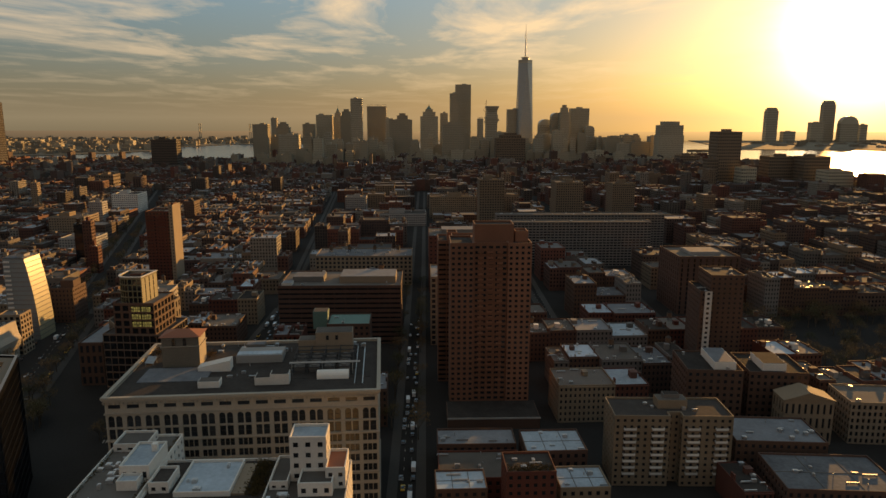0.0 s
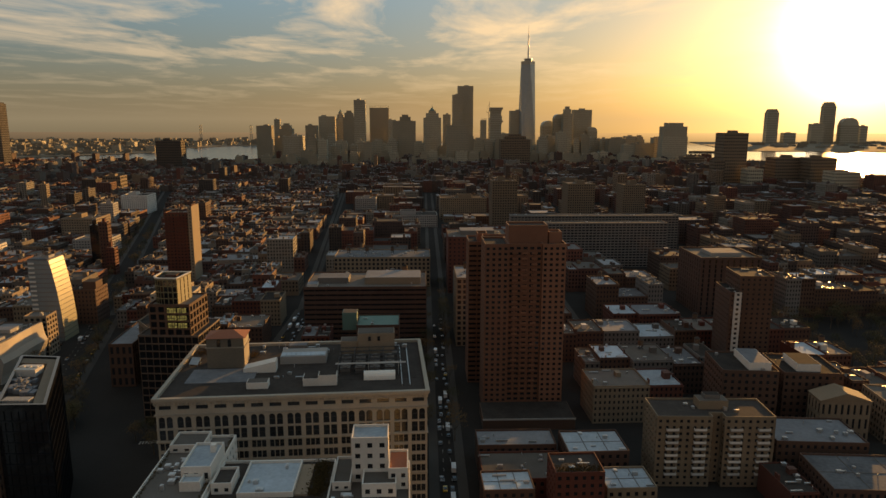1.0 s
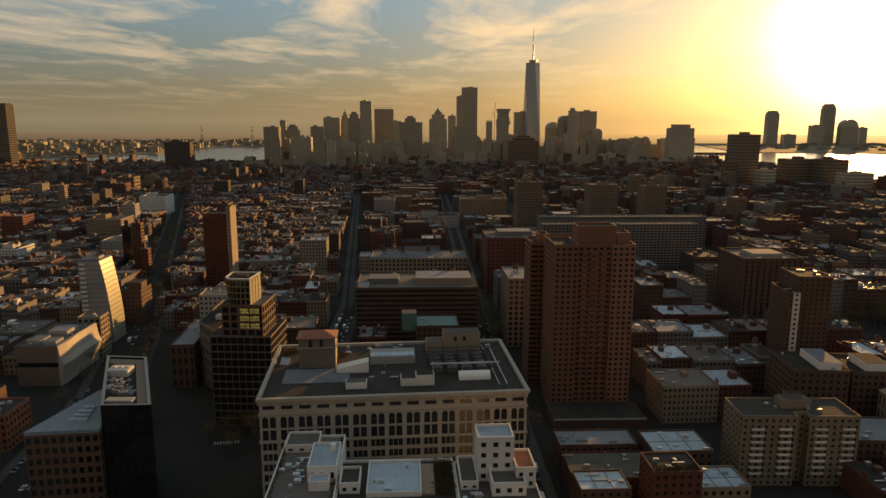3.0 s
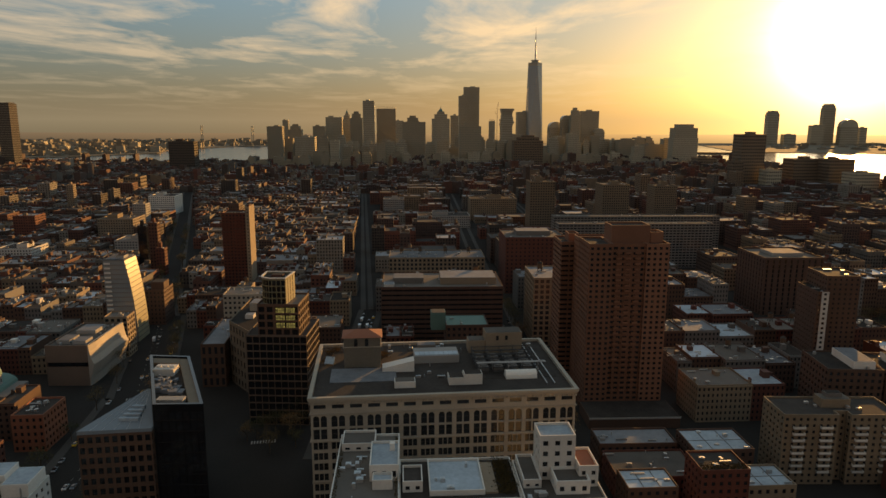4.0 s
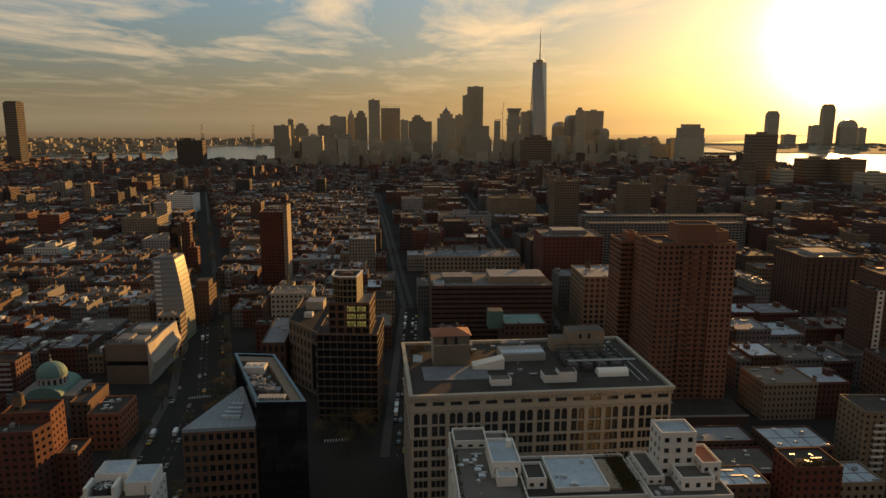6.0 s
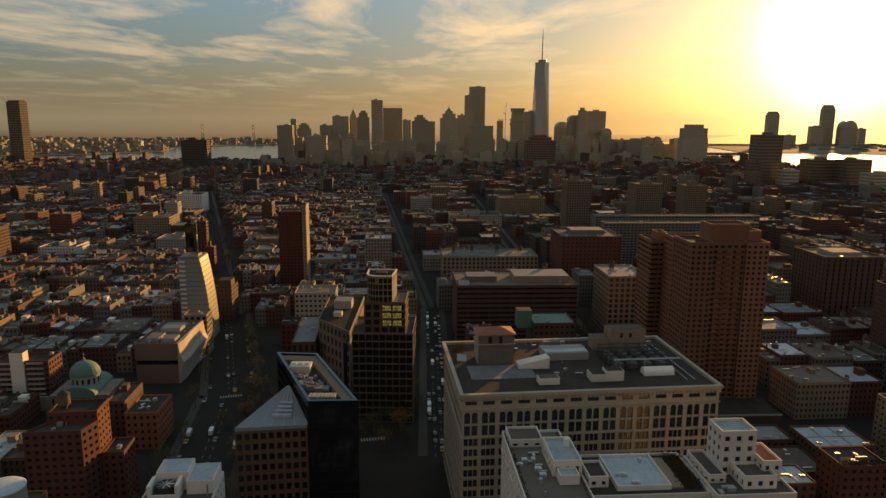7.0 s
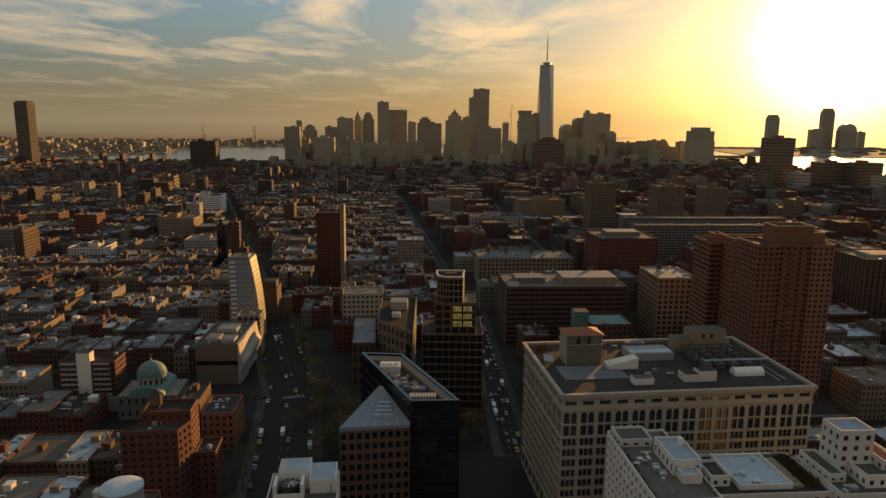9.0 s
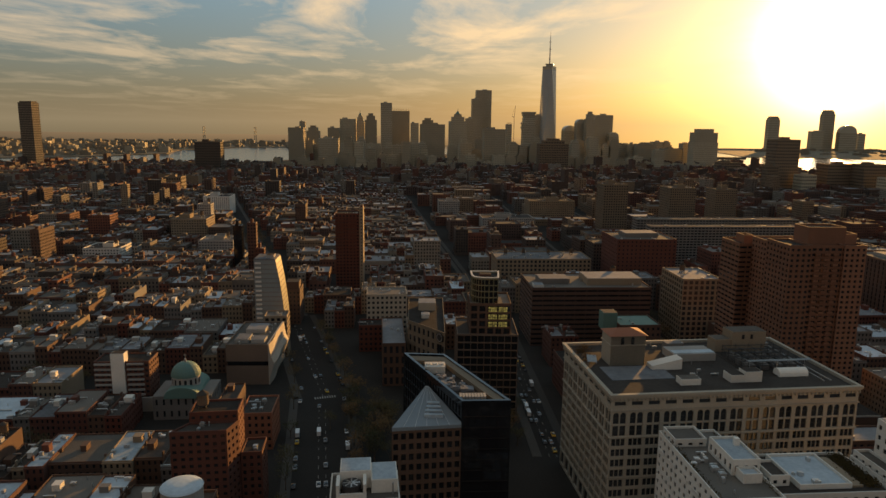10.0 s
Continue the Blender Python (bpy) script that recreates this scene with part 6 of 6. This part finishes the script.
add_box(conc2, "penthouse", 8, 4, 29.05, 20, 22, 33, WHITE, "white open-topped penthouse", TAR)


def pedimented_hall():
    root = block("hall", "tan stone hall with tall windows under a low pediment", 167, 318, -3, 24, 13, 22, TAN, TAR, 7, 3.0, 0.4, 0.7, gear=0)
    gable = Build()
    gable.v += [(-0.6, -0.6, 22.9), (24.6, -0.6, 22.9), (12, -0.6, 27), (-0.6, 13, 22.9), (24.6, 13, 22.9), (12, 13, 27)]
    gable.f += [(0, 1, 2), (1, 4, 5, 2), (3, 0, 2, 5), (4, 3, 5), (0, 3, 4, 1)]
    part("pediment", gable, TAN, root, "low stone pediment roof")


pedimented_hall()
right2 = block("loft_building", "tan brick loft with close rows of windows", 200, 318, -4, 34, 24, 21, TAN, GRAVEL, 3.5, 2.6, 0.5, 0.6, gear=6)
fa = block("row_building", "low brick block with a seamed pale blue roof", 36, 278, 3, 27, 21, 15, BROWN, BLUEROOF, 3.6, 3.2, gear=6)
fb = block("row_building", "low brown block with a pale coated roof", -3, 243, 3, 20, 15, 17, BROWN, BLUEROOF, 3.6, 3.2, gear=4)
fc = block("row_building", "low tan block with a seamed membrane roof", 46, 248, 3, 20, 17, 15, TAN, BLUEROOF, 3.6, 3.2, gear=5)
fd = block("brick_house", "red brick house with a planted roof terrace", 24, 240, 3, 19, 16, 26, RED, TAR, 3.2, 3.0, gear=4)
fe = block("row_building", "long low block with a grey coated roof", -3, 290, 2, 36, 16, 12, BROWN, SILVER, 3.6, 3.2, gear=8)
ff = block("row_building", "low brick shop block with a dark roof", -2, 262, 2, 36, 24, 11, RED, GRAVEL, 3.6, 3.2, gear=10)
fg = block("row_building", "brick row block with a patched roof", 130, 285, -3, 40, 26, 17, BROWN, SILVER, 3.6, 3.0, gear=10)
fh = block("row_building", "brown commercial block with grey coated roof", 135, 248, -3, 46, 30, 15, BROWN, SILVER, 3.6, 3.0, gear=12)
for root, w, d, z in ((fa, 27, 21, 15), (fb, 20, 15, 17), (fc, 20, 17, 15), (fh, 46, 30, 15)):
    seam = Build()
    for k in range(1, 3):
        seam.box(w * k / 3 - 0.12, 0.5, z + 0.05, w * k / 3 + 0.12, d - 0.5, z + 0.22)
    seam.box(0.5, d * 0.5 - 0.12, z + 0.05, w - 0.5, d * 0.5 + 0.12, z + 0.22)
    part("roof_seam", seam, GRAVEL, root)
terrace = Build()
trng = random.Random(8)
for _ in range(700):
    x, y, z = trng.uniform(1, 18), trng.uniform(0.6, 5), 26 + abs(trng.gauss(0.6, 0.6))
    a, s = trng.uniform(0, 6.3), 0.4
    terrace.quad((x, y, z), (x + s * math.cos(a), y + s * math.sin(a), z + 0.1), (x + s * math.cos(a), y + s * math.sin(a), z + s), (x, y, z + s))
part("roof_shrub", terrace, LEAF, fd, "orange autumn shrubs on a terrace", "stuff")


# ---- trees, streets and vehicles ----


def tree(x, y, h, rng, z=0.0):
    root = thing("street_tree", x, y, rng.uniform(0, 360), "autumn tree with a thin olive and rust crown", "tree", "trees of the squares and streets")
    trunk, crown = Build(), Build()
    trunk.tube(0, 0, 0, h * 0.45, 0.28, 0.18, 7)
    limbs = []
    for k in range(6):
        a = 1.05 * k + rng.uniform(-0.3, 0.3)
        tip = (math.cos(a) * h * 0.26, math.sin(a) * h * 0.26, h * rng.uniform(0.62, 0.85))
        trunk.rod((0, 0, h * rng.uniform(0.3, 0.44)), tip, 0.09)
        limbs.append(tip)
    limbs.append((0, 0, h * 0.85))
    for _ in range(420):
        c = rng.choice(limbs)
        px, py, pz = (rng.gauss(c[i], h * 0.085) for i in range(3))
        a, b, s = rng.uniform(0, 6.3), rng.uniform(-0.9, 0.9), rng.uniform(0.25, 0.5)
        ux, uy = math.cos(a) * s, math.sin(a) * s
        crown.quad((px, py, pz), (px + ux, py + uy, pz + b * s), (px + ux - uy * 0.7, py + uy + ux * 0.7, pz + b * s + 0.3 * s), (px - uy * 0.7, py + ux * 0.7, pz + 0.3 * s))
    part("trunk", trunk, BARK, root)
    part("crown", crown, LEAF, root)
    return root


rng = random.Random(21)
models = [tree(-172 + 4 * k, 318 + 3 * k, 10 + k, rng) for k in range(4)]


def plant(x, y):
    s = rng.uniform(0.85, 1.3)
    o = copy_thing(rng.choice(models), pose(x, y, 0, 0, 0, rng.uniform(0, 360)))
    o.scale = (s, s, s)


for k in range(10):
    plant(-152 + rng.uniform(-10, 10), 305 + k * 7)
for k in range(8):
    plant(-230 + rng.uniform(-14, 14), 330 + k * 6)
for k in range(16):
    plant(-214 + rng.uniform(-9, 7), 290 + k * 3.5)
for k in range(150):
    x, y = rng.uniform(230, 455), rng.uniform(385, 540)
    plant(x, y)
for k in range(26):
    plant(-20 + rng.choice((-7, 7)) - 0.03 * k * 12, 320 + k * 13)
for (xa, ya), (xb, yb), wide in (AVENUES[3], AVENUES[4], AVENUES[5]):
    n_trees = 16 if yb < 600 else 40
    for k in range(n_trees):
        f = (k + rng.random()) / n_trees * (1.0 if yb < 600 else 0.5)
        plant(xa + (xb - xa) * f + rng.choice((-1, 1)) * (wide / 2 - 2.4), ya + (yb - ya) * f)
for k in range(40):
    plant(rng.uniform(-500, -330), rng.choice((295, 388, 481)) + rng.uniform(-2, 2))


def sidewalks():
    """Raised pavements with real kerbs along the avenues."""
    for (xa, ya), (xb, yb), wide in AVENUES:
        length = math.hypot(xb - xa, yb - ya)
        nx, ny = (yb - ya) / length, -(xb - xa) / length
        for s in (-1, 1):
            e0, e1 = s * (wide / 2 - 4.5), s * wide / 2
            lo_e, hi_e = min(e0, e1), max(e0, e1)
            b = Build()
            pts = [(xa + nx * hi_e, ya + ny * hi_e), (xb + nx * hi_e, yb + ny * hi_e), (xb + nx * lo_e, yb + ny * lo_e), (xa + nx * lo_e, ya + ny * lo_e)]
            b.prism(pts, 0.004, 0.16)
            tagged(new("pavement", b.mesh("pavement", PAVING)), "grey concrete pavement with a kerb", "pavement", kind="structure")
        b = Build()
        steps = int(min(length, 150) / 9)
        for k in range(steps):
            t0, t1 = k * 9 / length, (k * 9 + 3) / length
            for off in (-1.7, 1.7):
                p0 = (xa + (xb - xa) * t0 + nx * off, ya + (yb - ya) * t0 + ny * off)
                p1 = (xa + (xb - xa) * t1 + nx * off, ya + (yb - ya) * t1 + ny * off)
                b.quad((p0[0] - nx * 0.08, p0[1] - ny * 0.08, 0.01), (p0[0] + nx * 0.08, p0[1] + ny * 0.08, 0.01), (p1[0] + nx * 0.08, p1[1] + ny * 0.08, 0.01), (p1[0] - nx * 0.08, p1[1] - ny * 0.08, 0.01))
        if b.f:
            tagged(new("lane_marking", b.mesh("lane_marking", PAINT)), "worn white dashed lane lines on the asphalt", "road marking", kind="structure")


sidewalks()
for cx_, cy_, turn in ((-16, 336, 2), (-150, 232, 20), (-164, 318, 10), (-250, 372, 16)):
    b = Build()
    for k in range(9):
        b.box(-6 + k * 1.4, -1.6, 0.005, -5.3 + k * 1.4, 1.6, 0.012)
    o = new("crosswalk", b.mesh("crosswalk", PAINT))
    o.matrix_basis = pose(cx_, cy_, 0.002, 0, 0, turn)
    tagged(o, "white painted zebra crossing bars", "road marking", kind="structure")


def car(paint, name, label, long=4.6, high=1.45, van=False):
    root = thing(name, 0, 0, 0, label, "vehicle", "vehicles in the streets")
    body, cabin = Build(), Build()
    w = 0.92 if not van else 1.0
    prof = [(-long / 2, 0.35), (long / 2, 0.35), (long / 2, 0.75), (long * 0.27, 0.95), (-long * 0.42, 0.98), (-long / 2, 0.8)] if not van else [(-long / 2, 0.4), (long / 2, 0.4), (long / 2, 1.2), (long * 0.4, high), (-long / 2, high)]
    k = len(prof)
    body.v += [(-w, y, z) for y, z in prof] + [(w, y, z) for y, z in prof]
    body.f += [tuple(range(k - 1, -1, -1)), tuple(range(k, 2 * k))] + [(i, (i + 1) % k, k + (i + 1) % k, k + i) for i in range(k)]
    if not van:
        top = [(-long * 0.36, 0.97), (long * 0.2, 0.94), (long * 0.06, high), (-long * 0.26, high)]
        cabin.v += [(-w * 0.9, y, z) for y, z in top[:2]] + [(-w * 0.72, y, z) for y, z in top[2:]] + [(w * 0.9, y, z) for y, z in top[:2]] + [(w * 0.72, y, z) for y, z in top[2:]]
        cabin.f += [(3, 2, 1, 0), (4, 5, 6, 7), (0, 1, 5, 4), (1, 2, 6, 5), (2, 3, 7, 6), (3, 0, 4, 7)]
    else:
        cabin.box(-w * 0.93, long * 0.36, 1.25, w * 0.93, long * 0.44, high - 0.2)
    part("body", body, paint, root)
    part("glasshouse", cabin, DARKGLASS, root)
    wheel = Build()
    wheel.tube(0, 0, -0.11, 0.11, 0.33, 0.33, 12)
    wheel.poly([(0.33 * math.cos(-0.5236 * i), 0.33 * math.sin(-0.5236 * i), -0.11) for i in range(12)])
    wm = wheel.mesh("wheel", IRON)
    for sx in (-1, 1):
        for sy in (-0.31, 0.31):
            o = new("wheel", wm)
            o.parent = root
            o.matrix_basis = pose(sx * w * 0.9, sy * long, 0.33, 0, 90, 0)
    return root


CAR_WHITE = material("white_car_paint", (0.62, 0.62, 0.61), rough=0.25, vary=0.05, spec=0.6)
CAR_BLACK = material("black_car_paint", (0.02, 0.02, 0.022), rough=0.2, vary=0.05, spec=0.6)
CAR_YELLOW = material("yellow_cab_paint", (0.62, 0.36, 0.02), rough=0.3, vary=0.05, spec=0.6)
CAR_GREY = material("grey_car_paint", (0.22, 0.23, 0.24), rough=0.25, vary=0.2, spec=0.6)
fleet = [car(CAR_WHITE, "delivery_van", "white box van in the street", 6.2, 2.6, True), car(CAR_BLACK, "car", "black saloon car in the street"), car(CAR_YELLOW, "taxi", "yellow saloon cab in the street"), car(CAR_GREY, "car", "grey saloon car in the street"), car(CAR_WHITE, "car", "white saloon car in the street")]
spots = []
for (xa, ya), (xb, yb), wide in (AVENUES[0], AVENUES[1], AVENUES[3], AVENUES[4]):
    length = math.hypot(xb - xa, yb - ya)
    turn = math.degrees(math.atan2(-(xb - xa), yb - ya))
    nx, ny = (yb - ya) / length, -(xb - xa) / length
    s = 6.0
    while s < min(length, 330):
        for off, chance in ((-wide / 2 + 5.7, 0.45), (wide / 2 - 5.7, 0.45), (-1.6, 0.26), (1.6, 0.26)):
            if rng.random() < chance:
                spots.append((xa + (xb - xa) * s / length + nx * off, ya + (yb - ya) * s / length + ny * off, turn))
        s += 8.5
rng.shuffle(spots)
for i, (x, y, turn) in enumerate(spots[:190]):
    if i < len(fleet):
        fleet[i].matrix_basis = pose(x, y, 0.004, 0, 0, turn)
    else:
        copy_thing(fleet[rng.choice((0, 1, 1, 1, 2, 3, 3, 3, 4))], pose(x, y, 0.004, 0, 0, turn))

# ---- the districts behind ----
PARKS.append([(-166, 200), (-128, 200), (-132, 352), (-212, 352), (-186, 300), (-160, 244)])
PARKS.append([(-284, 268), (-200, 240), (-206, 352), (-222, 386), (-222, 448), (-242, 448), (-242, 488), (-300, 492)])
PARKS.append([(222, 380), (462, 380), (466, 545), (228, 545)])
lots()
shore = random.Random(77)
for k in range(2600):
    x, y = shore.uniform(-3900, -700), 2900 + 2000 * shore.random()
    if inside([(-6000, 2750), (-3200, 2550), (-1900, 2800), (-1600, 3100), (-1470, 3350), (-1550, 3720), (-1320, 4200), (-800, 4430), (-660, 4990), (-6000, 4990)], x, y):
        far_house(x, y, shore.uniform(14, 45), shore.uniform(14, 30), shore.choice((7, 8, 9, 11, 13, 16, 26)) * shore.uniform(0.8, 1.3), shore, shore_wall, shore_roof)
for k in range(140):
    x, y = shore.uniform(1900, 4000), shore.uniform(3650, 4950)
    far_house(x, y, shore.uniform(20, 60), shore.uniform(14, 30), shore.choice((6, 8, 10, 14)) * shore.uniform(0.8, 1.3), shore, shore_wall, shore_roof)
tagged(new("far_house_walls", far_wall.mesh("far_house_walls", MASS)), "mass of distant brick and stone houses", "houses", kind="stuff")
tagged(new("far_house_roofs", far_roof.mesh("far_house_roofs", MASSROOF)), "mass of distant flat roofs, dark and silver", "roofs", kind="stuff")
tagged(new("far_house_windows", far_panes.mesh("far_house_windows", GLASS)), "rows of small dark windows on distant houses", "windows", kind="stuff")
tagged(new("shore_house_walls", shore_wall.mesh("shore_house_walls", SHORE)), "low houses on the far shores, tinted for haze", "houses", kind="stuff")
tagged(new("shore_house_roofs", shore_roof.mesh("shore_house_roofs", SHORE)), "flat roofs on the far shores, tinted for haze", "roofs", kind="stuff")
